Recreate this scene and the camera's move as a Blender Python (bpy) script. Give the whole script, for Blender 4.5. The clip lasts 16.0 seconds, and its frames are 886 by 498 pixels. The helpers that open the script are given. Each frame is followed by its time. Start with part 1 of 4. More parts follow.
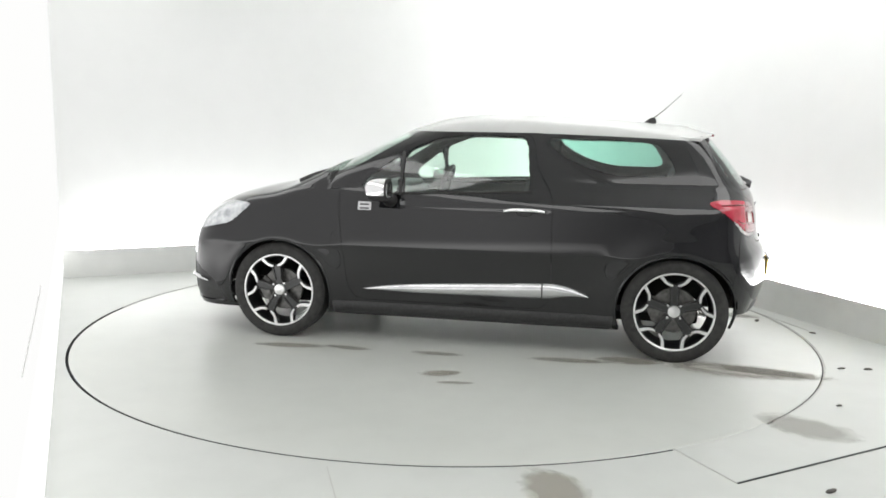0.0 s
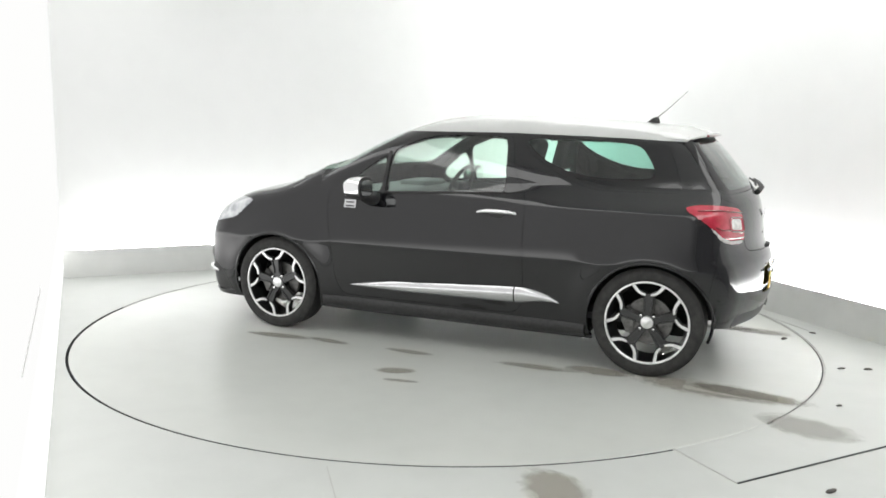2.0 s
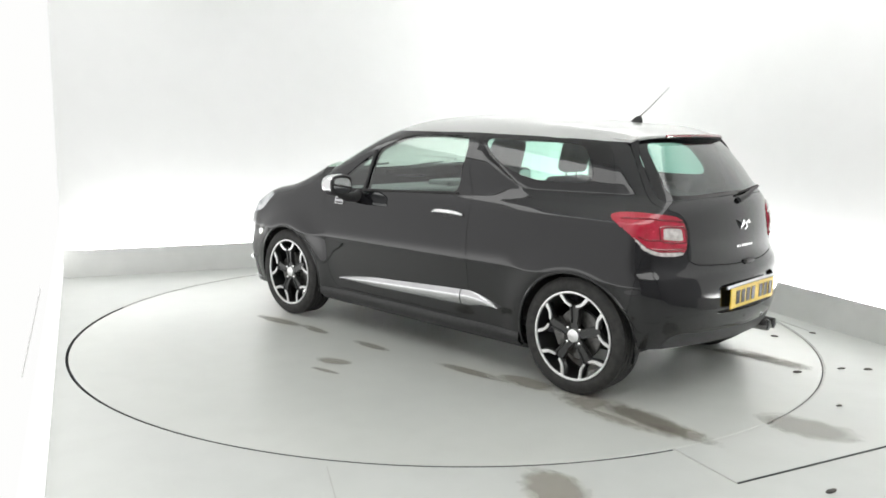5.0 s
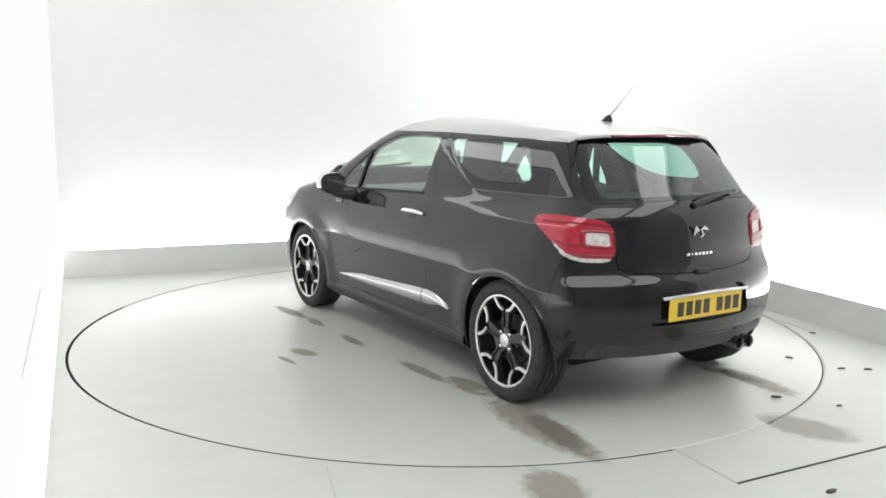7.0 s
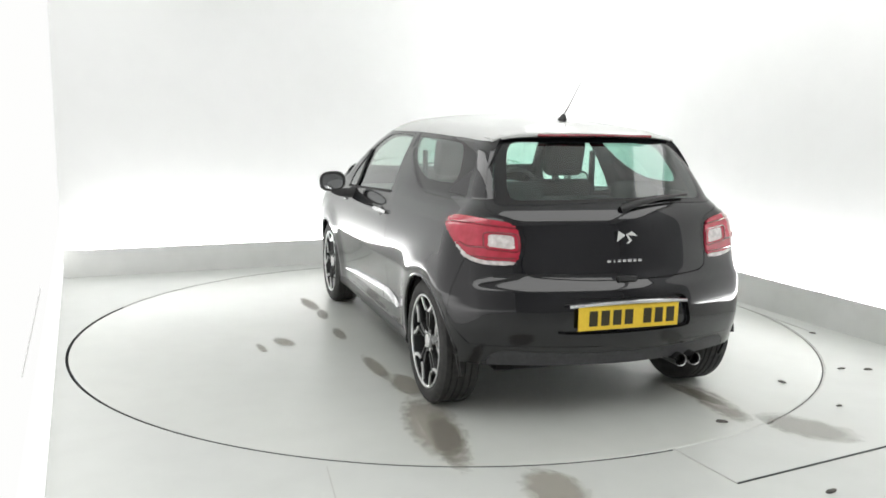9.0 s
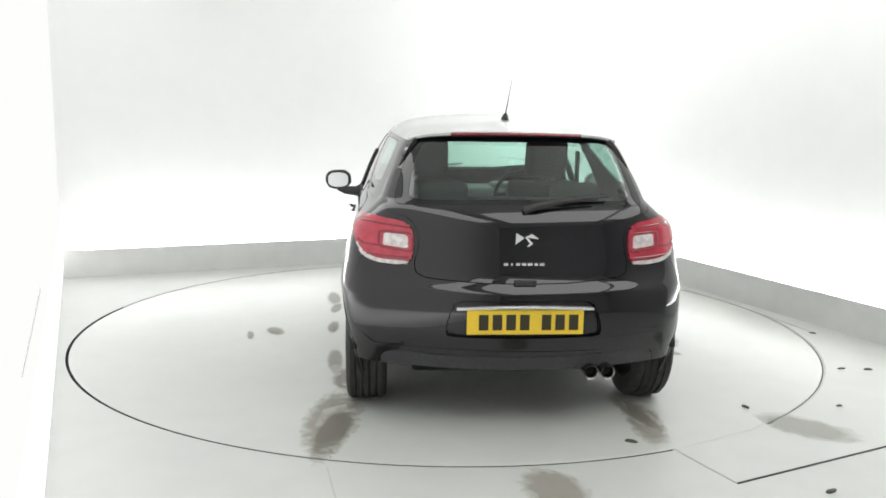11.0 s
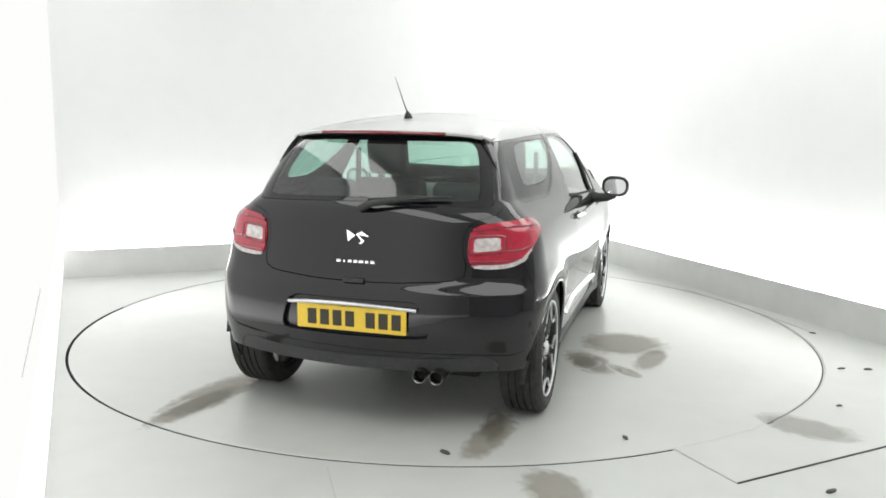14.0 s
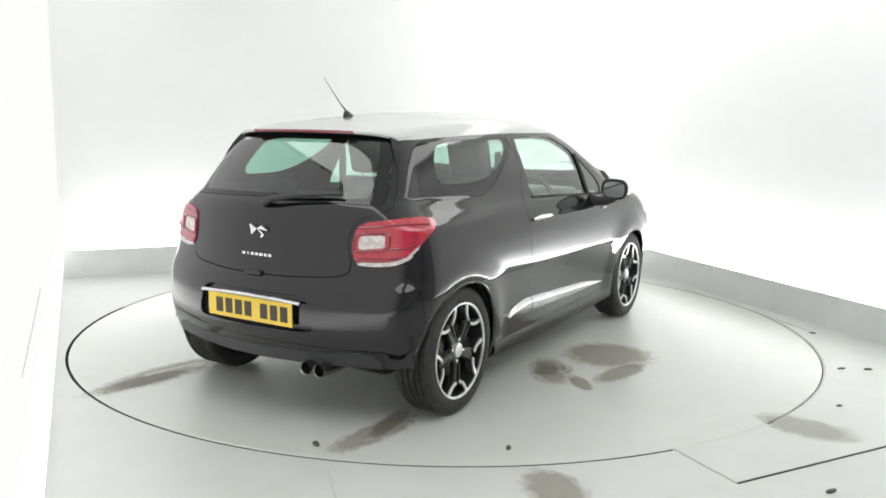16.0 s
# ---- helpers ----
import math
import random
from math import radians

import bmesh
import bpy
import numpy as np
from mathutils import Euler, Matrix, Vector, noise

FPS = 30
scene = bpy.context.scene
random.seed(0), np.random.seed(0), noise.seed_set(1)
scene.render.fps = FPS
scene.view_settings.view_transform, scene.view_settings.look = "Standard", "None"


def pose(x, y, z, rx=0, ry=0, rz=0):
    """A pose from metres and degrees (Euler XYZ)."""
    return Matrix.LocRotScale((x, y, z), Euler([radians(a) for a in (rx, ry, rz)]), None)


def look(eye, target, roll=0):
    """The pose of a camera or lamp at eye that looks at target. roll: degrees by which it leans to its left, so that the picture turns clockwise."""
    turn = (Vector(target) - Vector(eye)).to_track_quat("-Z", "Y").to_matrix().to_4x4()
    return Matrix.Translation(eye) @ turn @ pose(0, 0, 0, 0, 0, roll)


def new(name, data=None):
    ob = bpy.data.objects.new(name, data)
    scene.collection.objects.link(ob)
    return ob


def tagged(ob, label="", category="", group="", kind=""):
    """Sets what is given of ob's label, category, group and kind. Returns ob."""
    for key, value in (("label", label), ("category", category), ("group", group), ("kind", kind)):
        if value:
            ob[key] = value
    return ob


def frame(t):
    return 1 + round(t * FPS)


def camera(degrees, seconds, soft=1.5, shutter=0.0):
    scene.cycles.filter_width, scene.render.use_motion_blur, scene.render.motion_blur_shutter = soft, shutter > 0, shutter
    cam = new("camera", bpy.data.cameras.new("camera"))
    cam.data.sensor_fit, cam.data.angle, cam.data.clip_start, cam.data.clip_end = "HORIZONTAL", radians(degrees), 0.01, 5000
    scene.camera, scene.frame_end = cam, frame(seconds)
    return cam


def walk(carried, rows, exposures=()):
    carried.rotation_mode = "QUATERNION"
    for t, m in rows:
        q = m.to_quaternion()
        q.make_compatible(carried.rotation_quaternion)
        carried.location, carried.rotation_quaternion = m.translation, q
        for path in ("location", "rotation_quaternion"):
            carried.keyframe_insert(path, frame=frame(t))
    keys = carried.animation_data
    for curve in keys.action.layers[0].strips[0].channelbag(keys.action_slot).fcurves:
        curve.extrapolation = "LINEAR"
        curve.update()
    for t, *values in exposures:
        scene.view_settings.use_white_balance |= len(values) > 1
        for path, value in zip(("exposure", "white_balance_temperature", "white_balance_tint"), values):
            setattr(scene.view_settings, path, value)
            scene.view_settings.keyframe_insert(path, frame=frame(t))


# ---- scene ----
# A black hatchback turns on a white photo booth's turntable before a fixed camera.
EYE = Vector((0.0, -5.555, 1.382))
PITCH, YAW, ROLL = radians(-8.76), radians(-0.24), 0.87
AIM = EYE + Vector((math.sin(YAW) * math.cos(PITCH), math.cos(YAW) * math.cos(PITCH), math.sin(PITCH)))
cam = camera(57.22, 16.0, soft=1.7)
walk(cam, [(0.0, look(EYE, AIM, ROLL)), (16.0, look(EYE, AIM, ROLL))])
scene.view_settings.exposure = 0.0

TURN = Matrix.Rotation(radians(24.4), 4, "Z")      # the booth stands askew to the camera
TURN_EAST, EAST = Matrix.Rotation(radians(21.1), 4, "Z"), 2.645   # the right-hand wall, turned a little to fit the camera's view
HALF, BACK, DEEP, HIGH = 2.47, 2.78, -7.2, 3.1      # booth: half width, back wall, open end, ceiling
TABLE_R = 2.411                                     # turntable radius

# ---- world and light ----
world = bpy.data.worlds.new("world")
scene.world = world
world.use_nodes = True
world.node_tree.nodes["Background"].inputs["Color"].default_value = (0.55, 0.6, 0.65, 1)
world.node_tree.nodes["Background"].inputs["Strength"].default_value = 0.02


def area(name, m, sx, sy, watts, color=(1, 1, 1)):
    data = bpy.data.lights.new(name, "AREA")
    data.shape, data.size, data.size_y, data.energy, data.color = "RECTANGLE", sx, sy, watts, color
    ob = new(name, data)
    ob.matrix_basis = m
    return ob


CEILING_GLOW = 3.15
STRIP_X, STRIP_W = 1.95, 0.75                        # ceiling softbox along the east side
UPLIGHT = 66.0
# LED lines assumed, unseen, behind the skirting panels; added to wash the walls from below
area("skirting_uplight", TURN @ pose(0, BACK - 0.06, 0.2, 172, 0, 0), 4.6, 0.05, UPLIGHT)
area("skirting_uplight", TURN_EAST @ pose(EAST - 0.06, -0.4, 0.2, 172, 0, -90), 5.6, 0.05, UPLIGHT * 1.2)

# ---- materials ----
def shader(name, color=(0.8, 0.8, 0.8), rough=0.5, metal=0.0, **more):
    m = bpy.data.materials.new(name)
    m.use_nodes = True
    b = m.node_tree.nodes["Principled BSDF"]
    b.inputs["Base Color"].default_value = (*color, 1)
    b.inputs["Roughness"].default_value = rough
    b.inputs["Metallic"].default_value = metal
    for k, v in more.items():
        b.inputs[k.replace("_", " ")].default_value = v
    return m


def add_noise(m, scale, lo, hi, bump=0.0, detail=6.0, fine=None, rough=None):
    """Vary the base colour between two tones with noise of a real-world size, and give it relief."""
    t, b = m.node_tree, m.node_tree.nodes["Principled BSDF"]
    co = t.nodes.new("ShaderNodeTexCoord")
    n = t.nodes.new("ShaderNodeTexNoise")
    n.inputs["Scale"].default_value, n.inputs["Detail"].default_value = scale, detail
    t.links.new(co.outputs["Object"], n.inputs["Vector"])
    r = t.nodes.new("ShaderNodeValToRGB")
    r.color_ramp.elements[0].position, r.color_ramp.elements[1].position = 0.3, 0.72
    r.color_ramp.elements[0].color, r.color_ramp.elements[1].color = (*lo, 1), (*hi, 1)
    t.links.new(n.outputs["Fac"], r.inputs["Fac"])
    out = r.outputs["Color"]
    if fine:
        n2 = t.nodes.new("ShaderNodeTexNoise")
        n2.inputs["Scale"].default_value, n2.inputs["Detail"].default_value = fine[0], 8
        t.links.new(co.outputs["Object"], n2.inputs["Vector"])
        r2 = t.nodes.new("ShaderNodeValToRGB")
        r2.color_ramp.elements[0].position, r2.color_ramp.elements[1].position = 0.25, 0.6
        r2.color_ramp.elements[0].color, r2.color_ramp.elements[1].color = (fine[1],) * 3 + (1,), (1, 1, 1, 1)
        t.links.new(n2.outputs["Fac"], r2.inputs["Fac"])
        mx = t.nodes.new("ShaderNodeMix")
        mx.data_type, mx.blend_type = "RGBA", "MULTIPLY"
        mx.inputs["Factor"].default_value = 1
        t.links.new(out, mx.inputs["A"])
        t.links.new(r2.outputs["Color"], mx.inputs["B"])
        out = mx.outputs["Result"]
    t.links.new(out, b.inputs["Base Color"])
    if rough:
        mr = t.nodes.new("ShaderNodeMapRange")
        mr.inputs["To Min"].default_value, mr.inputs["To Max"].default_value = rough
        t.links.new(n.outputs["Fac"], mr.inputs["Value"])
        t.links.new(mr.outputs["Result"], b.inputs["Roughness"])
    if bump:
        bp = t.nodes.new("ShaderNodeBump")
        bp.inputs["Strength"].default_value, bp.inputs["Distance"].default_value = bump, 0.002
        t.links.new(n.outputs["Fac"], bp.inputs["Height"])
        t.links.new(bp.outputs["Normal"], b.inputs["Normal"])
    return m


def glass(name, tint, gloss=1.0):
    """A thin pane: a coloured see-through sheet with a mirror-like skin."""
    m = bpy.data.materials.new(name)
    m.use_nodes = True
    t = m.node_tree
    t.nodes.clear()
    out = t.nodes.new("ShaderNodeOutputMaterial")
    clear, shine, mix, face, power, scale = (t.nodes.new("ShaderNode" + k) for k in ("BsdfTransparent", "BsdfGlossy", "MixShader", "LayerWeight", "Math", "Math"))
    clear.inputs["Color"].default_value = (*tint, 1)
    shine.inputs["Roughness"].default_value = 0.02
    shine.inputs["Color"].default_value = (gloss, gloss, gloss, 1)
    face.inputs["Blend"].default_value = 0.5
    power.operation, scale.operation = "POWER", "MULTIPLY_ADD"
    power.inputs[1].default_value, scale.inputs[1].default_value, scale.inputs[2].default_value = 3.5, 0.9, 0.08
    t.links.new(face.outputs["Facing"], power.inputs[0])
    t.links.new(power.outputs[0], scale.inputs[0])
    t.links.new(scale.outputs[0], mix.inputs[0])
    t.links.new(clear.outputs[0], mix.inputs[1])
    t.links.new(shine.outputs[0], mix.inputs[2])
    t.links.new(mix.outputs[0], out.inputs[0])
    return m


def glow(name, color, strength):
    m = bpy.data.materials.new(name)
    m.use_nodes = True
    t = m.node_tree
    t.nodes.clear()
    out, e = t.nodes.new("ShaderNodeOutputMaterial"), t.nodes.new("ShaderNodeEmission")
    e.inputs["Color"].default_value, e.inputs["Strength"].default_value = (*color, 1), strength
    t.links.new(e.outputs[0], out.inputs[0])
    return m


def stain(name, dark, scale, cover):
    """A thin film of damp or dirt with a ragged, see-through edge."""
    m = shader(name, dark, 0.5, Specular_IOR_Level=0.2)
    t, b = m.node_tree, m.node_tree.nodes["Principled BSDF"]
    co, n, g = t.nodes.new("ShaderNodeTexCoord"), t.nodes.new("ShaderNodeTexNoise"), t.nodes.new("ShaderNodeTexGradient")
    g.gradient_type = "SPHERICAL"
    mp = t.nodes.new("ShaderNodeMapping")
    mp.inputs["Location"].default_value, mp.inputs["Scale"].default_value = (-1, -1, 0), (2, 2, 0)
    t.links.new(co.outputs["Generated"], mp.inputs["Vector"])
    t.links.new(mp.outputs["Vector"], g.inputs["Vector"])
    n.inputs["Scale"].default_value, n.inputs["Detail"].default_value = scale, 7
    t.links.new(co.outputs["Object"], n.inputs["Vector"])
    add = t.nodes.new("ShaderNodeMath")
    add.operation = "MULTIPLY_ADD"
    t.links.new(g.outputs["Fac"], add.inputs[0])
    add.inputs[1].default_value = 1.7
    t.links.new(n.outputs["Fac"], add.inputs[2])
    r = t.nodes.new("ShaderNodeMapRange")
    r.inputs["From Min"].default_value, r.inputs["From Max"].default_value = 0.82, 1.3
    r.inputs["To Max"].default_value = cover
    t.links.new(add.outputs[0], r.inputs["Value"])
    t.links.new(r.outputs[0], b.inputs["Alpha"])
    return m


PAINT = add_noise(shader("black_paint", (0.004, 0.004, 0.005), 0.38, 0.0, Specular_IOR_Level=0.06, Coat_Weight=1.0, Coat_Roughness=0.03, Coat_IOR=1.57), 2.5, (0.003, 0.003, 0.004), (0.006, 0.006, 0.0075), rough=(0.32, 0.46))
WHITE_PAINT = add_noise(shader("white_paint", (0.5, 0.51, 0.5), 0.3, Coat_Weight=0.7, Coat_Roughness=0.04), 3, (0.49, 0.5, 0.49), (0.53, 0.535, 0.525))
BLACK_PLASTIC = add_noise(shader("black_plastic", (0.02, 0.02, 0.02), 0.5), 60, (0.016, 0.016, 0.017), (0.03, 0.03, 0.03), 0.1)
SATIN = add_noise(shader("satin_grey_plastic", (0.035, 0.035, 0.038), 0.42), 50, (0.028, 0.028, 0.03), (0.042, 0.042, 0.045), 0.05)
RUBBER = add_noise(shader("rubber", (0.022, 0.022, 0.022), 0.75), 35, (0.016, 0.016, 0.016), (0.035, 0.034, 0.032), 0.15)
CHROME = add_noise(shader("chrome", (0.85, 0.85, 0.86), 0.12, 1.0), 8, (0.8, 0.8, 0.81), (0.9, 0.9, 0.9))
ALLOY = add_noise(shader("machined_alloy", (0.8, 0.8, 0.8), 0.32, 1.0), 30, (0.72, 0.72, 0.72), (0.86, 0.86, 0.86))
RIM_BLACK = add_noise(shader("gloss_black_rim", (0.012, 0.012, 0.013), 0.3, Coat_Weight=0.6), 20, (0.009, 0.009, 0.01), (0.02, 0.02, 0.02))
STEEL = add_noise(shader("brake_steel", (0.15, 0.145, 0.14), 0.45, 1.0), 40, (0.1, 0.1, 0.095), (0.2, 0.195, 0.19))
DARK = add_noise(shader("underbody", (0.012, 0.012, 0.012), 0.9), 12, (0.008, 0.008, 0.008), (0.02, 0.019, 0.018))
FABRIC = add_noise(shader("dark_fabric", (0.03, 0.03, 0.033), 0.9), 90, (0.02, 0.02, 0.023), (0.045, 0.045, 0.05), 0.3)
RED_LENS = add_noise(shader("red_lens", (0.42, 0.012, 0.03), 0.12, Coat_Weight=1.0, Coat_Roughness=0.02), 25, (0.34, 0.008, 0.025), (0.48, 0.018, 0.05))
DARK_RED = shader("dark_red_lens", (0.2, 0.007, 0.018), 0.1, Coat_Weight=1.0)
CLEAR_LENS = add_noise(shader("clear_lens", (0.6, 0.57, 0.55), 0.15, Coat_Weight=1.0), 45, (0.42, 0.38, 0.37), (0.74, 0.71, 0.69))
HEAD_LENS = add_noise(shader("headlight_lens", (0.62, 0.64, 0.66), 0.1, 0.4, Coat_Weight=1.0), 22, (0.4, 0.42, 0.44), (0.85, 0.86, 0.88))
PLATE_YELLOW = add_noise(shader("yellow_reflective", (0.78, 0.54, 0.035), 0.4), 120, (0.74, 0.5, 0.03), (0.82, 0.58, 0.045))
PLATE_BLACK = shader("plate_black", (0.03, 0.025, 0.01), 0.5)
DASH = add_noise(shader("grey_dash", (0.2, 0.205, 0.21), 0.5), 30, (0.16, 0.165, 0.17), (0.24, 0.245, 0.25), 0.1)
TINT = glass("green_tinted_glass", (0.80, 0.93, 0.86))
PRIVACY = glass("green_rear_glass", (0.50, 0.74, 0.66))
FRIT = shader("black_glass_border", (0.004, 0.004, 0.005), 0.04, Specular_IOR_Level=0.6)
PIPE = add_noise(shader("dark_chrome", (0.3, 0.3, 0.3), 0.22, 1.0), 25, (0.2, 0.2, 0.2), (0.4, 0.4, 0.4))
STRIP = add_noise(shader("brushed_chrome", (0.62, 0.62, 0.63), 0.22, 1.0), 6, (0.58, 0.58, 0.59), (0.66, 0.66, 0.67))
MIRROR = shader("mirror_glass", (0.8, 0.82, 0.82), 0.02, 1.0)
FLOOR = add_noise(shader("painted_concrete", (0.55, 0.56, 0.53), 0.42), 0.9, (0.49, 0.507, 0.485), (0.525, 0.54, 0.515), 0.08, 8, (5, 0.95), (0.3, 0.5))
DISC = add_noise(shader("painted_steel_disc", (0.55, 0.56, 0.53), 0.36), 1.1, (0.485, 0.502, 0.474), (0.525, 0.54, 0.508), 0.0, 3, (6, 0.96), (0.26, 0.36))
GAP = shader("dark_gap", (0.03, 0.035, 0.035), 0.8)
WALL = add_noise(shader("white_wall", (0.84, 0.85, 0.84), 0.7), 0.6, (0.82, 0.83, 0.82), (0.86, 0.865, 0.86), 0.03, 5, (5, 0.985))
SKIRT = add_noise(shader("grey_skirting", (0.64, 0.65, 0.63), 0.5), 1.5, (0.61, 0.62, 0.6), (0.67, 0.675, 0.66), 0.04, 6, (8, 0.95))
# for unseen walls out of view, grey tuned for reflections and bounce
END_GREY = add_noise(shader("grey_end_wall", (0.38, 0.38, 0.39), 0.95), 8, (0.34, 0.34, 0.35), (0.43, 0.43, 0.44), 0.3)
LIGHTBOX = glow("ceiling_diffuser", (1.0, 1.0, 0.985), CEILING_GLOW)


def painted_glow(name):
    """White wall with its lighting put into emission, fading upward and towards the camera."""
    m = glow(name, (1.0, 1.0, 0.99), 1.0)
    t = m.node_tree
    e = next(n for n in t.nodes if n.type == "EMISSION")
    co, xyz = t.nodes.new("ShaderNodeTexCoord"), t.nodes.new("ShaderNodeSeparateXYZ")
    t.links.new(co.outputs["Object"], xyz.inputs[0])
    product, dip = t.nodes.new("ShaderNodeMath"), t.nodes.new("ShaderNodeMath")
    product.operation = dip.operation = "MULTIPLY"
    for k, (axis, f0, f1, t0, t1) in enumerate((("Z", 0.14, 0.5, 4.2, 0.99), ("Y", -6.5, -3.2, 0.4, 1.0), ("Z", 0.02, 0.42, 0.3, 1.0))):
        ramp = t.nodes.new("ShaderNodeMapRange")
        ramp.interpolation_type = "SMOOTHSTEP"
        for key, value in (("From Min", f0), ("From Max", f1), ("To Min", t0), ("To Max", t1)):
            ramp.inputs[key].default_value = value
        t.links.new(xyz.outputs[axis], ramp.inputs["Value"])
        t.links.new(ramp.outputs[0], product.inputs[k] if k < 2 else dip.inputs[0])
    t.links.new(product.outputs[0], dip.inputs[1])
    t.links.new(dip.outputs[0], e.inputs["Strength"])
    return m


# the left wall's wash of light is painted in as emission
GLOW_WALL = painted_glow("wall_painted_glow")
DAMP = stain("damp_patch", (0.29, 0.26, 0.21), 19, 0.5)
FAINT = stain("dried_damp_patch", (0.34, 0.325, 0.285), 15, 0.42)
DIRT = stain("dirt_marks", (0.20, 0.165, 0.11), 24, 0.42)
SCUFF = shader("faint_joint_grey", (0.44, 0.445, 0.425), 0.6)
GRIT = add_noise(shader("dark_grit", (0.06, 0.055, 0.05), 0.8), 60, (0.04, 0.04, 0.035), (0.1, 0.09, 0.08))


# ---- car body form: one solid, from its side, plan and end profiles ----
def curve(xs, ys):
    """A smooth line through a few design stations (monotone cubic)."""
    xs, ys = np.array(xs, float), np.array(ys, float)
    h, d = np.diff(xs), np.diff(ys) / np.diff(xs)
    m = np.zeros(len(xs))
    m[0], m[-1] = d[0], d[-1]
    for i in range(1, len(xs) - 1):
        if d[i - 1] * d[i] > 0:
            w1, w2 = 2 * h[i] + h[i - 1], h[i] + 2 * h[i - 1]
            m[i] = (w1 + w2) / (w1 / d[i - 1] + w2 / d[i])

    def at(x):
        x = np.clip(np.asarray(x, float), xs[0], xs[-1])
        i = np.clip(np.searchsorted(xs, x) - 1, 0, len(xs) - 2)
        t = (x - xs[i]) / h[i]
        return ((1 + 2 * t) * (1 - t) ** 2 * ys[i] + t * (1 - t) ** 2 * h[i] * m[i]
                + t * t * (3 - 2 * t) * ys[i + 1] + t * t * (t - 1) * h[i] * m[i + 1])
    return at


PLAN = curve([-1.9, -1.6, -1.25, -0.8, -0.3, 0.4, 0.9, 1.25, 1.6, 2.05], [0.765, 0.795, 0.808, 0.815, 0.82, 0.82, 0.82, 0.818, 0.805, 0.74])
FLANK = curve([0.14, 0.2, 0.27, 0.34, 0.42, 0.53, 0.595, 0.625, 0.7, 0.78, 0.88, 0.95, 0.985, 1.1, 1.22, 1.33, 1.45],
              [-0.085, -0.06, -0.044, -0.036, -0.027, -0.014, -0.005, 0.0, -0.002, -0.009, -0.029, -0.052, -0.07, -0.115, -0.172, -0.235, -0.33])
TAPER = curve([-1.9, -1.5, -1.1, -0.5, 0.2], [-0.11, -0.085, -0.045, -0.01, 0.0])
TAIL = curve([0.14, 0.2, 0.28, 0.325, 0.36, 0.40, 0.48, 0.55, 0.64, 0.69, 0.73, 0.85, 0.95, 1.0, 1.04, 1.2, 1.33, 1.45],
             [-1.68, -1.74, -1.782, -1.80, -1.812, -1.825, -1.838, -1.836, -1.818, -1.79, -1.775, -1.757, -1.735, -1.712, -1.68, -1.555, -1.435, -1.31])
NOSE = curve([0.14, 0.25, 0.4, 0.55, 0.68, 0.78, 1.0], [2.01, 2.065, 2.075, 2.06, 2.02, 1.95, 1.6])
CROWN = curve([-1.9, -1.5, -1.1, -0.7, -0.3, 0.0, 0.2, 0.42, 0.76, 1.08, 1.25, 1.5, 1.8, 2.1],
              [1.30, 1.365, 1.407, 1.437, 1.451, 1.448, 1.431, 1.374, 1.222, 1.06, 0.995, 0.945, 0.862, 0.71])


def smax(a, b, k):
    h = np.maximum(k - np.abs(a - b), 0) / k
    return np.maximum(a, b) + h * h * k / 4


GLASS_LINE = curve([-1.9, -1.4, -0.9, -0.78, -0.69, -0.6, -0.5, -0.45], [1.005, 1.012, 1.010, 1.043, 1.086, 1.136, 1.19, 1.23])


def ease(v):
    v = np.clip(v, 0, 1)
    return v * v * (3 - 2 * v)


def solid(x, y, z):
    """Below zero inside the body, above zero outside."""
    ay = np.abs(y)
    swell = 0.020 * np.exp(-((np.hypot(np.abs(x) - 1.232, z - 0.31) - 0.36) / 0.095) ** 2) * (z > 0.2)
    # rear side glass set in behind the pillar's fin; a fine crease runs through the door handles
    inset = 0.005 * ease((z - GLASS_LINE(x)) / 0.03) * ease((-0.395 - x) / 0.04) * ease((x + 1.45) / 0.12)
    crease = 0.0035 * np.exp(-((z - 0.862) / 0.011) ** 2) * ease((0.9 - x) / 0.2) * ease((x + 0.52) / 0.1)
    side = ay - (PLAN(x) + FLANK(z) + swell - inset + crease + TAPER(x) * np.clip((z - 0.92) / 0.12, 0, 1))
    rear = (TAIL(z) + 0.33 * y * y - x) * 0.85
    front = (x - NOSE(z) + 0.42 * y * y) * 0.85
    top = (z - CROWN(x) + np.where(x > 0.9, 0.10, 0.20) * y * y) * 0.9
    v = smax(smax(rear, front, 0.05), side, 0.11)
    return smax(v, top, 0.07)


FORE = curve([0.14, 0.78, 0.9, 1.05, 1.2, 1.34, 1.45], [1.35, 1.35, 1.1, 0.75, 0.45, 0.15, -0.1])
AFT = curve([0.14, 0.9, 1.2, 1.34, 1.45], [-1.2, -1.2, -1.12, -1.05, -1.0])
FAN = 0.8


def skin(q, z, side):
    """The body surface: q runs along the flank (x there) and on round the tail and the nose, z is the height."""
    q, z = np.asarray(q, float), np.asarray(z, float)
    a, b = AFT(z), FORE(z)
    ax = np.clip(q, a, b)
    turn = (q - ax) / FAN
    dx, dy = np.sin(turn), np.cos(turn) * side
    lo, hi = np.zeros_like(q), np.full_like(q, 1.5)
    for _ in range(26):
        mid = (lo + hi) / 2
        inside = solid(ax + dx * mid, dy * mid, z) < 0
        lo, hi = np.where(inside, mid, lo), np.where(inside, hi, mid)
    return np.stack([ax + dx * lo, dy * lo, z], -1)


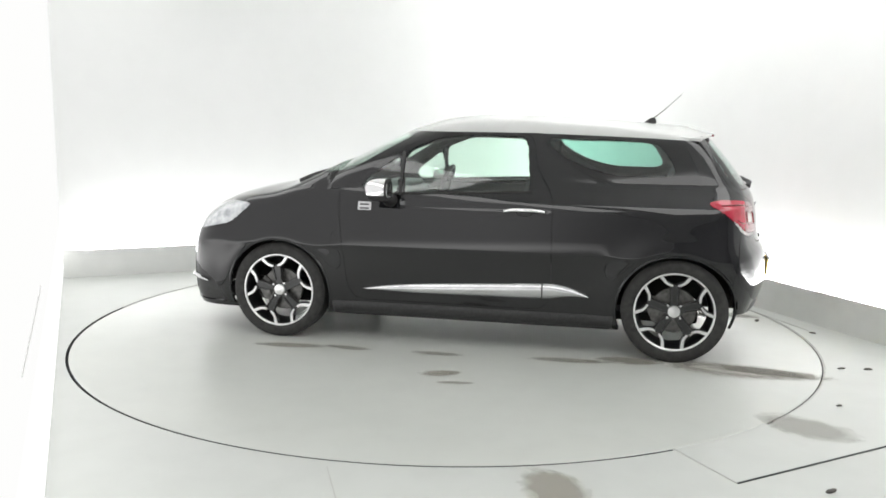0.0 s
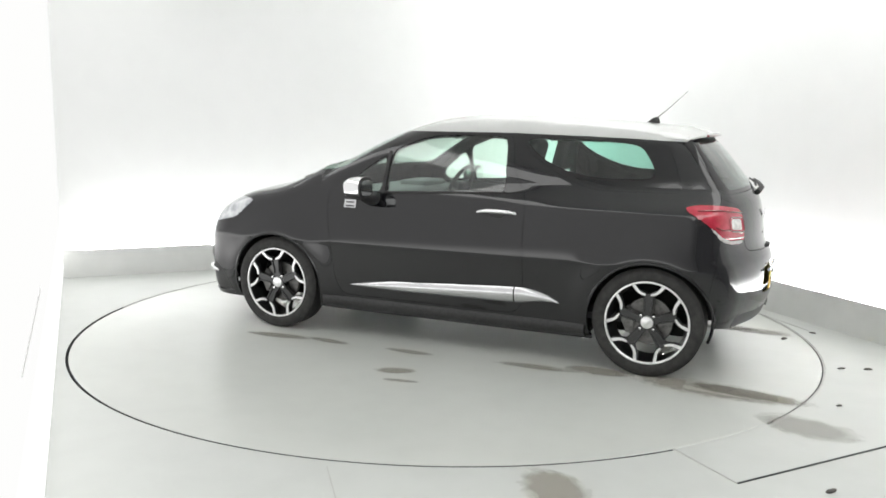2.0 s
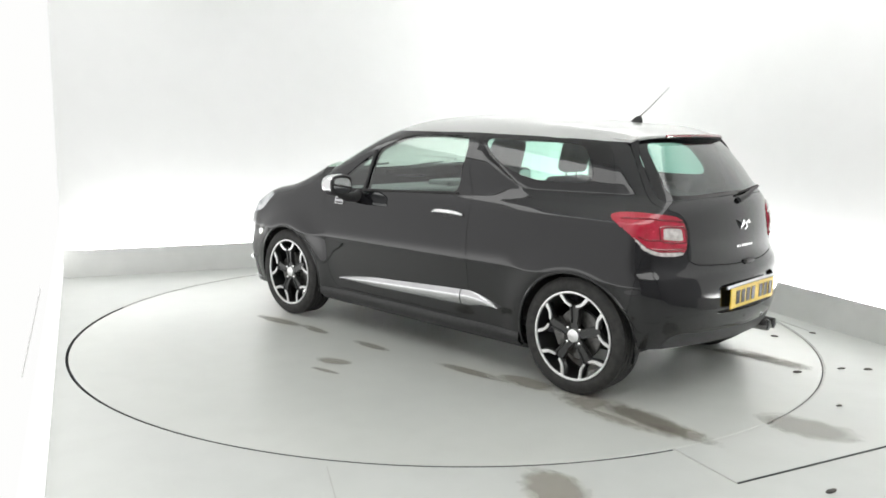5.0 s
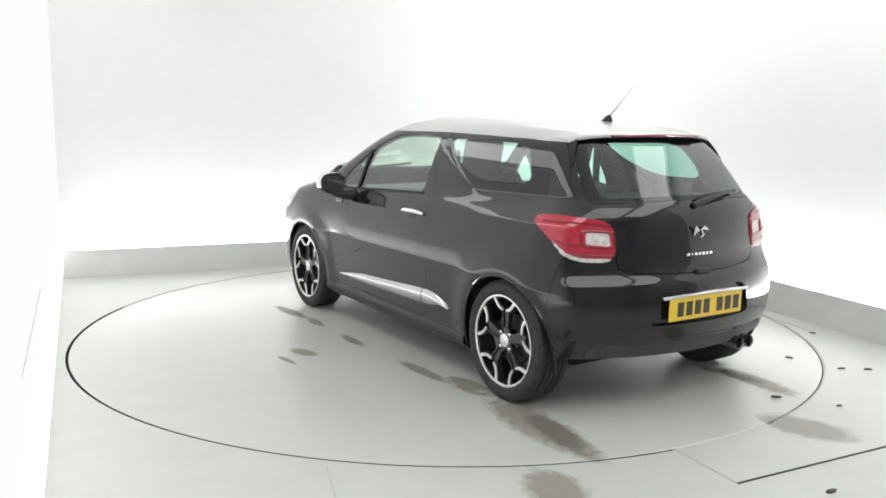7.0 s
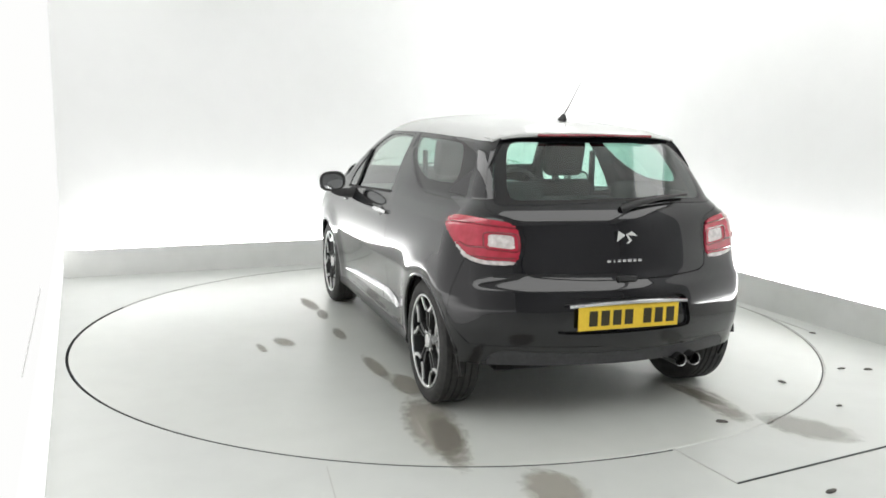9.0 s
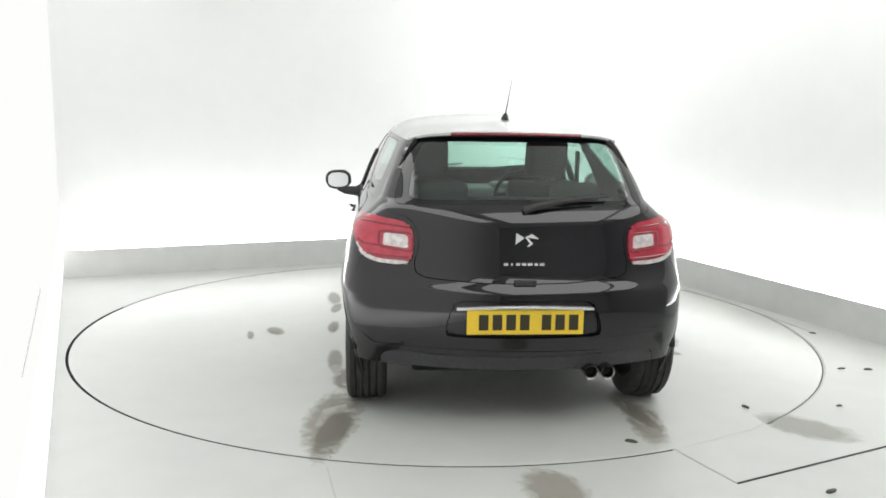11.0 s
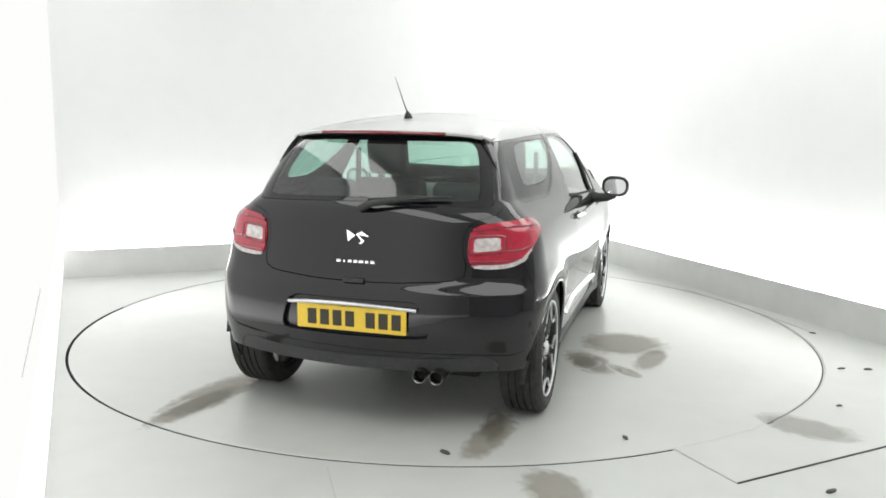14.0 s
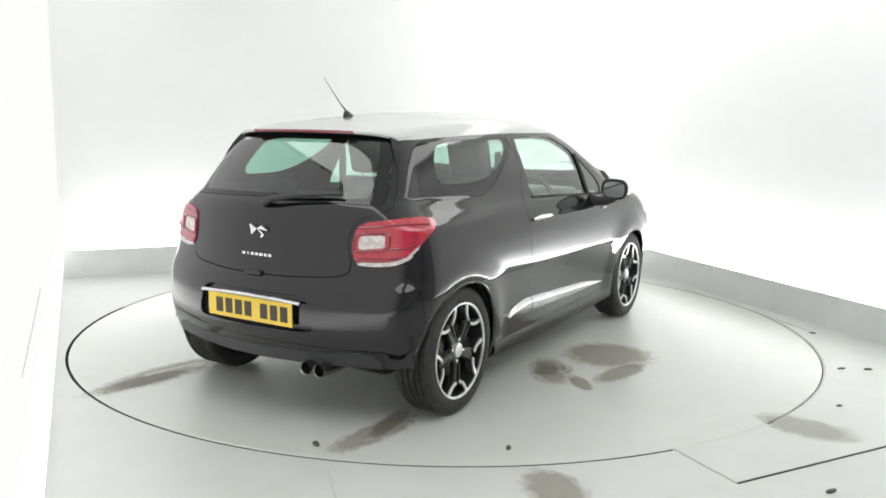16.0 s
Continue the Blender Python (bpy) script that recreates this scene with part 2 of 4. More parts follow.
# ---- mesh helpers ----
def part(name, bm, material, parent=None, label="", smooth=True):
    """Links a bmesh as one mesh object, under a thing or under a part."""
    me = bpy.data.meshes.new(name)
    bmesh.ops.recalc_face_normals(bm, faces=bm.faces[:])
    bm.to_mesh(me)
    bm.free()
    me.materials.append(material)
    if smooth:
        me.polygons.foreach_set("use_smooth", [True] * len(me.polygons))
        me.set_sharp_from_angle(angle=radians(38))
    ob = new(name, me)
    if parent:
        ob.parent = parent
    if label:
        ob["label"] = label
    return ob


def thing(name, label, category, m=None, group="", kind=""):
    ob = new(name)
    ob.empty_display_size = 0.1
    if m:
        ob.matrix_basis = m
    return tagged(ob, label, category, group, kind)


def box(bm, cx, cy, cz, sx, sy, sz, bevel=0.0, m=None, seg=2):
    r = bmesh.ops.create_cube(bm, size=1, matrix=(m or Matrix()) @ Matrix.LocRotScale((cx, cy, cz), None, (sx, sy, sz)))
    if bevel:
        es = list({e for v in r["verts"] for e in v.link_edges})
        bmesh.ops.bevel(bm, geom=es, offset=bevel, segments=seg, affect="EDGES", profile=0.6)
    return bm


def lathe(bm, profile, n=48, axis_m=None, closed=False):
    """Spins (radius, height) pairs round the local y axis."""
    m = axis_m or Matrix()
    rings = []
    for r, h in profile:
        rings.append([bm.verts.new(m @ Vector((r * math.cos(2 * math.pi * i / n), h, r * math.sin(2 * math.pi * i / n)))) for i in range(n)])
    pairs = list(zip(rings, rings[1:])) + ([(rings[-1], rings[0])] if closed else [])
    for a, b in pairs:
        for i in range(n):
            bm.faces.new((a[i], a[(i + 1) % n], b[(i + 1) % n], b[i]))
    return rings


def tube(bm, pts, radii, n=10, cap=True):
    pts = [Vector(p) for p in pts]
    rings = []
    for i, p in enumerate(pts):
        d = (pts[min(i + 1, len(pts) - 1)] - pts[max(i - 1, 0)]).normalized()
        a = d.orthogonal().normalized() if i == 0 else (rings_a - d * rings_a.dot(d)).normalized()
        rings_a = a
        b = d.cross(a)
        r = radii[i] if isinstance(radii, (list, tuple)) else radii
        rings.append([bm.verts.new(p + (a * math.cos(2 * math.pi * k / n) + b * math.sin(2 * math.pi * k / n)) * r) for k in range(n)])
    for u, v in zip(rings, rings[1:]):
        for k in range(n):
            bm.faces.new((u[k], u[(k + 1) % n], v[(k + 1) % n], v[k]))
    if cap:
        bm.faces.new(rings[0][::-1])
        bm.faces.new(rings[-1])
    return bm


def plate(bm, outline, h0, h1, m=None):
    """A flat piece: an outline in the local xz plane, thick along y."""
    m = m or Matrix()
    a = [bm.verts.new(m @ Vector((x, h0, z))) for x, z in outline]
    b = [bm.verts.new(m @ Vector((x, h1, z))) for x, z in outline]
    bm.faces.new(a)
    bm.faces.new(b[::-1])
    for i in range(len(a)):
        j = (i + 1) % len(a)
        bm.faces.new((a[i], b[i], b[j], a[j]))
    return bm


# ---- the booth ----
def slab(name, x0, x1, y0, y1, z0, z1, material, label, category, m=TURN):
    bm = box(bmesh.new(), (x0 + x1) / 2, (y0 + y1) / 2, (z0 + z1) / 2, x1 - x0, y1 - y0, z1 - z0)
    ob = part(name, bm, material, smooth=False)
    ob.matrix_basis = m
    return tagged(ob, label, category, kind="structure")


def ring_plate(bm, r0, r1, z0, z1, n=160):
    rows = [[bm.verts.new((r * math.cos(2 * math.pi * i / n), r * math.sin(2 * math.pi * i / n), z)) for i in range(n)] for r, z in ((r0, z0), (r0, z1), (r1, z1), (r1, z0))]
    for a, b in zip(rows, rows[1:] + rows[:1]):
        for i in range(n):
            bm.faces.new((a[i], b[i], b[(i + 1) % n], a[(i + 1) % n]))


def build_booth():
    # the floor is one sheet with a round well for the turntable
    bm = bmesh.new()
    n = 160
    inner = [bm.verts.new((math.cos(2 * math.pi * i / n) * (TABLE_R + 0.011), math.sin(2 * math.pi * i / n) * (TABLE_R + 0.011), 0)) for i in range(n)]
    rim = []
    for i in range(n):
        c, s = math.cos(2 * math.pi * i / n), math.sin(2 * math.pi * i / n)
        k = min((HALF + 1.2) / abs(c) if c else 99, (BACK + 0.4 if s > 0 else -DEEP + 0.8) / abs(s) if s else 99)
        rim.append(bm.verts.new((c * k, s * k, 0)))
    for i in range(n):
        j = (i + 1) % n
        bm.faces.new((inner[i], rim[i], rim[j], inner[j]))
    ob = part("floor", bm, FLOOR, smooth=False)
    ob.matrix_basis = TURN
    tagged(ob, "pale grey painted concrete floor with faint stains", "floor", kind="structure")
    bm = bmesh.new()
    ring_plate(bm, TABLE_R + 0.0112, TABLE_R + 0.06, -0.06, -0.0015)
    ring_plate(bm, TABLE_R - 0.05, TABLE_R + 0.06, -0.125, -0.0605)
    tagged(part("floor_well", bm, GAP, smooth=False), "dark round gap under the turntable edge", "floor", kind="structure")
    slab("wall_north", -HALF - 0.25, HALF + 0.9, BACK, BACK + 0.15, 0, HIGH, WALL, "bright white seamless booth wall lit from below", "wall")
    slab("wall_east", EAST, EAST + 0.15, -3.4, BACK + 0.4, 0, HIGH, WALL, "bright white seamless booth wall lit from below", "wall", TURN_EAST)
    slab("wall_west", -HALF - 0.15, -HALF, DEEP, BACK - 0.002, 0, HIGH, GLOW_WALL, "white booth wall with its lighting put into emission", "wall")
    # two unseen grey walls, added to shape what the black paint reflects
    slab("wall_south", -HALF - 0.25, HALF + 0.9, DEEP - 0.15, DEEP - 0.002, 0, HIGH, END_GREY, "unseen grey end wall added for the car's reflections", "wall")
    slab("wall_southeast", EAST, EAST + 0.15, DEEP, -3.402, 0, HIGH, END_GREY, "unseen grey side wall added for the car's reflections", "wall", TURN_EAST)
    slab("ceiling", -HALF - 0.25, HALF + 0.9, DEEP, BACK + 0.15, HIGH + 0.002, HIGH + 0.12, WALL, "white booth ceiling", "ceiling")
    slab("skirting_north", -HALF + 0.012, HALF - 0.18, BACK - 0.13, BACK - 0.112, 0.0, 0.24, SKIRT, "pale grey skirting panel along the booth wall", "skirting")
    slab("skirting_east", EAST - 0.131, EAST - 0.113, -3.4, BACK + 0.02, 0.0, 0.24, SKIRT, "pale grey skirting panel along the booth wall", "skirting", TURN_EAST)
    # the far corner is coved
    n1, n2 = TURN.to_3x3() @ Vector((0, -1, 0)), TURN_EAST.to_3x3() @ Vector((-1, 0, 0))
    r = 0.45
    a = np.array([[n1.x, n1.y], [n2.x, n2.y]])
    c = np.linalg.solve(a, np.array([-BACK + r, -EAST + r]))
    a1, a2 = math.atan2(-n1.y, -n1.x), math.atan2(-n2.y, -n2.x)
    bm = bmesh.new()
    rows = []
    for k in range(25):
        t = a1 + (a2 - a1) * k / 24
        rows.append([bm.verts.new((c[0] + d * math.cos(t), c[1] + d * math.sin(t), z)) for d, z in ((r - 0.0006, 0.0), (r - 0.0006, HIGH), (r + 0.04, HIGH), (r + 0.04, 0.0))])
    for p, q in zip(rows, rows[1:]):
        for i in range(4):
            bm.faces.new((p[i], q[i], q[(i + 1) % 4], p[(i + 1) % 4]))
    cove = part("wall_cove", bm, WALL)
    tagged(cove, "rounded white corner between two booth walls", "wall", kind="structure")
    # a level seam in the left-hand wall
    slab("wall_seam", -HALF + 0.001, -HALF + 0.004, -2.6, -1.25, 0.668, 0.673, SKIRT, "thin level seam in the left-hand wall", "trim")
    # softboxes assumed under the unseen ceiling: one along each side of the booth
    # the third, across the near end, is added fill for the front floor
    for x, y, w, d in ((-2.12, -1.4, 0.55, 7.4), (STRIP_X, -1.4, STRIP_W, 7.4), (0.0, -4.5, 2.9, 2.2)):
        lamp = thing("ceiling_light", "white fabric softbox assumed under the ceiling, out of view", "light", TURN, "ceiling softboxes")
        bm = box(bmesh.new(), x, y, HIGH - 0.10, w, d, 0.02)
        part("diffuser", bm, LIGHTBOX, lamp, smooth=False)
        for sx in (-w / 2 - 0.035, w / 2 + 0.035):
            bm = box(bmesh.new(), x + sx, y, HIGH - 0.06, 0.06, d + 0.1, 0.12)
            part("frame", bm, WALL, lamp, smooth=False)


def line_strip(name, pts, width, material, label):
    bm = bmesh.new()
    for a, b in zip(pts, pts[1:]):
        a, b = Vector((*a, 0)), Vector((*b, 0))
        d = (b - a).normalized()
        s = Vector((-d.y, d.x, 0)) * width / 2
        q = [a - s, b - s, b + s, a + s]
        v = [bm.verts.new((p.x, p.y, 0.0005)) for p in q] + [bm.verts.new((p.x, p.y, 0.0035)) for p in q]
        for f in ((4, 5, 6, 7), (0, 1, 5, 4), (1, 2, 6, 5), (2, 3, 7, 6), (3, 0, 4, 7)):
            bm.faces.new([v[i] for i in f])
    return tagged(part(name, bm, material, smooth=False), label, "floor joint", kind="structure")


def blot(name, x, y, sx, sy, turn, material, parent=None, seed=1, z=0.004):
    """An irregular thin film lying on the floor."""
    rnd = random.Random(seed)
    bm = bmesh.new()
    n = 28
    ph = [rnd.uniform(0, 6.28) for _ in range(4)]
    ring = []
    for i in range(n):
        a = 2 * math.pi * i / n
        r = 1 + 0.12 * math.sin(2 * a + ph[0]) + 0.1 * math.sin(3 * a + ph[1]) + 0.07 * math.sin(5 * a + ph[2])
        ring.append(bm.verts.new((r * sx / 2 * math.cos(a), r * sy / 2 * math.sin(a), 0)))
    bm.faces.new(ring)
    ob = part(name, bm, material, parent, smooth=False)
    ob.matrix_basis = pose(x, y, z, 0, 0, turn)
    return ob


def pebble(x, y, s, turn, seed, parent=None):
    rnd = random.Random(seed)
    bm = bmesh.new()
    bmesh.ops.create_icosphere(bm, subdivisions=2, radius=0.5)
    for v in bm.verts:
        k = 1 + rnd.uniform(-0.18, 0.18)
        v.co = Vector((v.co.x * s * k, v.co.y * s * 0.45 * k, max(v.co.z, -0.2) * s * 0.3 * k))
    ob = part("grit_lump" if not parent else "grit", bm, GRIT, parent)
    ob.matrix_basis = pose(x, y, s * 0.06, 0, 0, turn)
    return ob


def build_floor_marks():
    # this arc of the gap is filled to fit the camera's view
    bm = bmesh.new()
    arc = [radians(a) for a in np.linspace(-65.5, -50.5, 13)]
    rows = [[bm.verts.new((r * math.cos(a), r * math.sin(a), z)) for a in arc] for r, z in ((TABLE_R - 0.004, -0.03), (TABLE_R - 0.004, -0.001), (TABLE_R + 0.0105, -0.001), (TABLE_R + 0.0105, -0.03))]
    for a, b in zip(rows, rows[1:]):
        for i in range(len(a) - 1):
            bm.faces.new((a[i], b[i], b[i + 1], a[i + 1]))
    tagged(part("gap_filler", bm, FLOOR, smooth=False), "grey filler in the turntable gap", "floor", kind="structure")
    # at the back a band thins the gap's line to fit the camera's view
    bm = bmesh.new()
    arc = [radians(a) for a in np.linspace(-49, 172, 140)]
    rows = [[bm.verts.new((TABLE_R + d, a, z)) for a in arc] for d, z in ((0.0005, -0.03), (0.0005, -0.002), (0.0105, -0.002), (0.0105, -0.03))]
    for v in bm.verts:
        v.co.x, v.co.y = v.co.x * math.cos(v.co.y), v.co.x * math.sin(v.co.y)
    for a, b in zip(rows, rows[1:]):
        for i in range(len(a) - 1):
            bm.faces.new((a[i], b[i], b[i + 1], a[i + 1]))
    tagged(part("gap_filler", bm, SCUFF, smooth=False), "grey band narrowing the turntable gap", "floor", kind="structure")
    line_strip("floor_joint", [(1.16, -2.53), (1.95, -2.13), (2.6, -1.8)], 0.009, GAP, "thin dark joint between floor plates")
    line_strip("floor_joint", [(1.0, -2.19), (1.16, -2.53)], 0.006, SCUFF, "faint joint between floor plates")
    line_strip("floor_joint", [(-0.47, -2.44), (-0.38, -2.78)], 0.005, SCUFF, "faint joint between floor plates")
    line_strip("floor_joint", [(2.06, 1.33), (2.3, 0.72), (2.52, -0.06)], 0.008, SCUFF, "faint joint beside the skirting")
    for i, (x, y, sx, sy, a) in enumerate(((1.72, -1.92, 0.56, 0.36, -38), (0.42, -2.62, 0.28, 0.55, 12), (2.3, -2.35, 0.4, 0.3, 20))):
        tagged(blot("damp_mark", x, y, sx, sy, a, DAMP if i == 1 else FAINT, None, 40 + i), "greyish damp tyre mark on the painted floor", "stain", "floor stains", "stuff")
    for i, (x, y, s, a) in enumerate(((2.32, -0.95, 0.045, 10), (2.47, -0.96, 0.05, 0), (2.0, -1.6, 0.04, 20), (1.5, -2.59, 0.055, 30), (2.52, -0.12, 0.045, -30))):
        tagged(pebble(x, y, s, a, i), "small dark lump of grit on the floor", "grit", "floor grit")


def build_turntable():
    table = thing("turntable", "round pale grey turntable, flush with the floor, damp and dirty", "turntable")
    bm = bmesh.new()
    n = 160
    rows = []
    for r, z in ((TABLE_R - 0.9, 0.0), (TABLE_R - 0.012, 0.0), (TABLE_R - 0.006, -0.003), (TABLE_R - 0.006, -0.05)):
        rows.append([bm.verts.new((r * math.cos(2 * math.pi * i / n), r * math.sin(2 * math.pi * i / n), z)) for i in range(n)])
    mid = bm.verts.new((0, 0, 0))
    for i in range(n):
        bm.faces.new((mid, rows[0][i], rows[0][(i + 1) % n]))
        for a, b in zip(rows, rows[1:3]):
            bm.faces.new((a[i], b[i], b[(i + 1) % n], a[(i + 1) % n]))
    for v in rows[3]:
        bm.verts.remove(v)
    part("disc", bm, DISC, table, smooth=False)
    # the disc's edge is coloured near black to stand for the gap's shade
    bm = bmesh.new()
    ring_plate(bm, TABLE_R - 0.03, TABLE_R - 0.0058, -0.05, -0.0032)
    part("disc_rim", bm, GAP, table, "disc edge coloured near black for the gap's shade", smooth=False)
    for i, (x, y, sx, sy, a, mat) in enumerate((
            (-1.80, 0.68, 1.15, 0.30, -5, DAMP), (-2.0, 0.67, 0.75, 0.22, -8, DAMP), (-1.95, -0.79, 0.75, 0.22, -6, DAMP), (-1.8, -0.78, 0.5, 0.16, 10, DIRT),
            (-0.66, -1.08, 0.6, 0.36, 30, DAMP), (-0.62, -1.05, 0.35, 0.2, 10, DIRT), (-0.1, -1.22, 0.8, 0.62, -8, DAMP), (-0.45, -1.42, 0.6, 0.22, -12, DAMP), (-0.75, -1.3, 0.3, 0.16, 40, DIRT),
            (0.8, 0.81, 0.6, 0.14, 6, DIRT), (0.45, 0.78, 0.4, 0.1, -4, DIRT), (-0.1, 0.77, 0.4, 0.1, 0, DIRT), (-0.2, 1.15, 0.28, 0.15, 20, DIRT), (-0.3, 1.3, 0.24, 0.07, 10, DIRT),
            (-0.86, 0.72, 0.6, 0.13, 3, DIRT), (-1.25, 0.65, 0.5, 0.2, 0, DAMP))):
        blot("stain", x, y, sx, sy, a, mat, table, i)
    for i, (x, y, s, a) in enumerate(((-1.76, -1.37, 0.05, 20), (-2.18, -0.65, 0.06, 60))):
        pebble(x, y, s, a, 20 + i, table)
    return table


# ---- panel outlines on the unrolled body: (q, height) ----
def rounded(pts, times=2, keep=0.25):
    pts = [np.array(p, float) for p in pts]
    for _ in range(times):
        out = []
        for a, b in zip(pts, pts[1:] + pts[:1]):
            d = np.linalg.norm(b - a)
            k = min(keep, 0.03 / max(d, 1e-6))
            out += [a + (b - a) * k, b - (b - a) * k]
        pts = out
    return np.array(pts)


END = -2.75
DOOR = rounded([(0.835, 0.95), (0.73, 1.035), (0.52, 1.205), (0.28, 1.318), (0.0, 1.330), (-0.36, 1.328), (-0.40, 1.12), (-0.50, 0.97), (-0.51, 0.36), (-0.46, 0.275), (0.72, 0.275), (0.775, 0.36)])
WINDOW = rounded([(0.425, 0.948), (-0.365, 0.988), (-0.325, 1.295), (-0.29, 1.314), (0.0, 1.318), (0.20, 1.305), (0.425, 1.215)])
QUARTER = rounded([(0.455, 0.948), (0.455, 1.195), (0.665, 1.035), (0.69, 0.985), (0.64, 0.945)])
REAR_SIDE = rounded([(-0.425, 1.312), (-0.455, 1.24), (-0.51, 1.195), (-0.60, 1.145), (-0.69, 1.095), (-0.78, 1.052), (-0.90, 1.02), (-1.41, 1.022), (-1.34, 1.291)])
REAR_PANE = rounded([(-0.452, 1.306), (-0.468, 1.258), (-0.57, 1.185), (-0.72, 1.122), (-0.88, 1.09), (-1.18, 1.09), (-1.235, 1.13), (-1.14, 1.268), (-1.03, 1.29), (-0.8, 1.30)])
TAIL_LAMP = rounded([(-1.395, 0.948), (-1.47, 0.967), (-1.60, 0.966), (-1.765, 0.946), (-1.805, 0.91), (-1.827, 0.84), (-1.812, 0.752), (-1.66, 0.755), (-1.585, 0.79), (-1.535, 0.855), (-1.45, 0.915)])
LAMP_BASE = rounded([(-1.535, 0.862), (-1.595, 0.806), (-1.66, 0.775), (-1.84, 0.773), (-1.84, 0.68), (-1.50, 0.68), (-1.45, 0.80)])
REVERSE = rounded([(-1.675, 0.893), (-1.785, 0.887), (-1.798, 0.826), (-1.682, 0.838)], 2, 0.12)
TAILGATE = rounded([(-1.445, 1.334), (-1.60, 1.012), (-1.70, 0.978), (-1.785, 0.958), (-1.832, 0.90), (-1.845, 0.84), (-1.825, 0.745), (-1.88, 0.703), (-2.2, 0.688), (END, 0.685), (END, 1.34)])
REAR_GLASS = rounded([(-1.49, 1.322), (-1.648, 1.018), (-2.0, 1.026), (END, 1.04), (END, 1.322)])
REAR_VIEW = rounded([(-1.575, 1.30), (-1.715, 1.04), (-2.0, 1.046), (END, 1.056), (END, 1.30)])
BUMPER = rounded([(-1.48, 0.1), (-1.535, 0.52), (-1.575, 0.735), (-1.60, 0.80), (END, 0.80), (END, 0.1)])
VALANCE = rounded([(-1.66, 0.1), (-1.70, 0.335), (-1.78, 0.374), (-1.90, 0.362), (-2.1, 0.358), (END, 0.356), (END, 0.1)])
RECESS = rounded([(-2.02, 0.452), (-2.07, 0.612), (END, 0.612), (END, 0.452)])
HOOD = rounded([(0.98, 1.005), (1.30, 0.925), (1.6, 0.89), (1.86, 0.84), (2.05, 0.78), (2.2, 0.745), (3.2, 0.745), (3.2, 0.985), (1.7, 0.99), (1.25, 1.0)])
SCREEN = rounded([(0.80, 1.085), (0.45, 1.318), (0.7, 1.322), (3.0, 1.322), (3.0, 1.045), (1.4, 1.055)])
HEADLAMP = rounded([(1.41, 0.868), (1.55, 0.735), (1.80, 0.68), (2.02, 0.67), (2.0, 0.74), (1.80, 0.83), (1.62, 0.875)])
ROOF_EDGE = np.array([(0.0, 1.345), (-0.3, 1.3345), (-0.8, 1.322), (-1.26, 1.306), (-1.47, 1.300), (-1.47, 1.345)])
INTAKE = rounded([(1.60, 0.2), (1.69, 0.35), (1.86, 0.455), (2.03, 0.465), (2.03, 0.2)])
GRILLE = rounded([(2.05, 0.30), (2.05, 0.60), (3.3, 0.60), (3.3, 0.30)])


def arch(x):
    return np.array([(x + 0.338 * math.cos(a), 0.300 + 0.338 * math.sin(a)) for a in np.linspace(0, 2 * math.pi, 64, endpoint=False)])


ARCH_REAR, ARCH_FRONT = arch(-1.232), arch(1.232)
# in order of precedence
CUT_REAR = np.array([(-1.40, 0.1), (-1.44, 0.285), (-1.52, 0.305), (-1.68, 0.296), (END, 0.290), (END, 0.1)])
PANELS = [("arch", CUT_REAR), ("arch", ARCH_REAR), ("arch", ARCH_FRONT), ("window", WINDOW), ("quarter", QUARTER), ("rear_pane", REAR_PANE), ("rear_side", REAR_SIDE), ("reverse", REVERSE), ("lamp_base", LAMP_BASE),
          ("tail_lamp", TAIL_LAMP), ("rear_view", REAR_VIEW), ("rear_glass", REAR_GLASS), ("tailgate", TAILGATE), ("recess", RECESS), ("valance", VALANCE), ("bumper", BUMPER), ("door", DOOR),
          ("headlamp", HEADLAMP), ("screen", SCREEN), ("hood", HOOD), ("intake", INTAKE), ("grille", GRILLE), ("roof_edge", ROOF_EDGE)]


def within(q, z, poly):
    hit = np.zeros(q.shape, bool)
    for (x0, y0), (x1, y1) in zip(poly, np.roll(poly, -1, 0)):
        cross = (y0 > z) != (y1 > z)
        if y0 != y1:
            hit ^= cross & (q < (x1 - x0) * (z - y0) / (y1 - y0) + x0)
    return hit


def snap(q, z, poly, done, reach):
    """Draw the grid's nearest corners onto a panel's outline."""
    lo, hi = poly.min(0) - reach, poly.max(0) + reach
    near = np.nonzero((q > lo[0]) & (q < hi[0]) & (z > lo[1]) & (z < hi[1]) & ~done)
    if not len(near[0]):
        return
    p = np.stack([q[near], z[near]], -1)
    best, place = np.full(len(p), 9.0), p.copy()
    for a, b in zip(poly, np.roll(poly, -1, 0)):
        d = b - a
        t = np.clip((p - a) @ d / max(d @ d, 1e-12), 0, 1)
        c = a + t[:, None] * d
        r = np.hypot(*(p - c).T)
        k = r < best
        best[k], place[k] = r[k], c[k]
    ok = best < reach
    idx = tuple(n[ok] for n in near)
    q[idx], z[idx], done[idx] = place[ok, 0], place[ok, 1], True


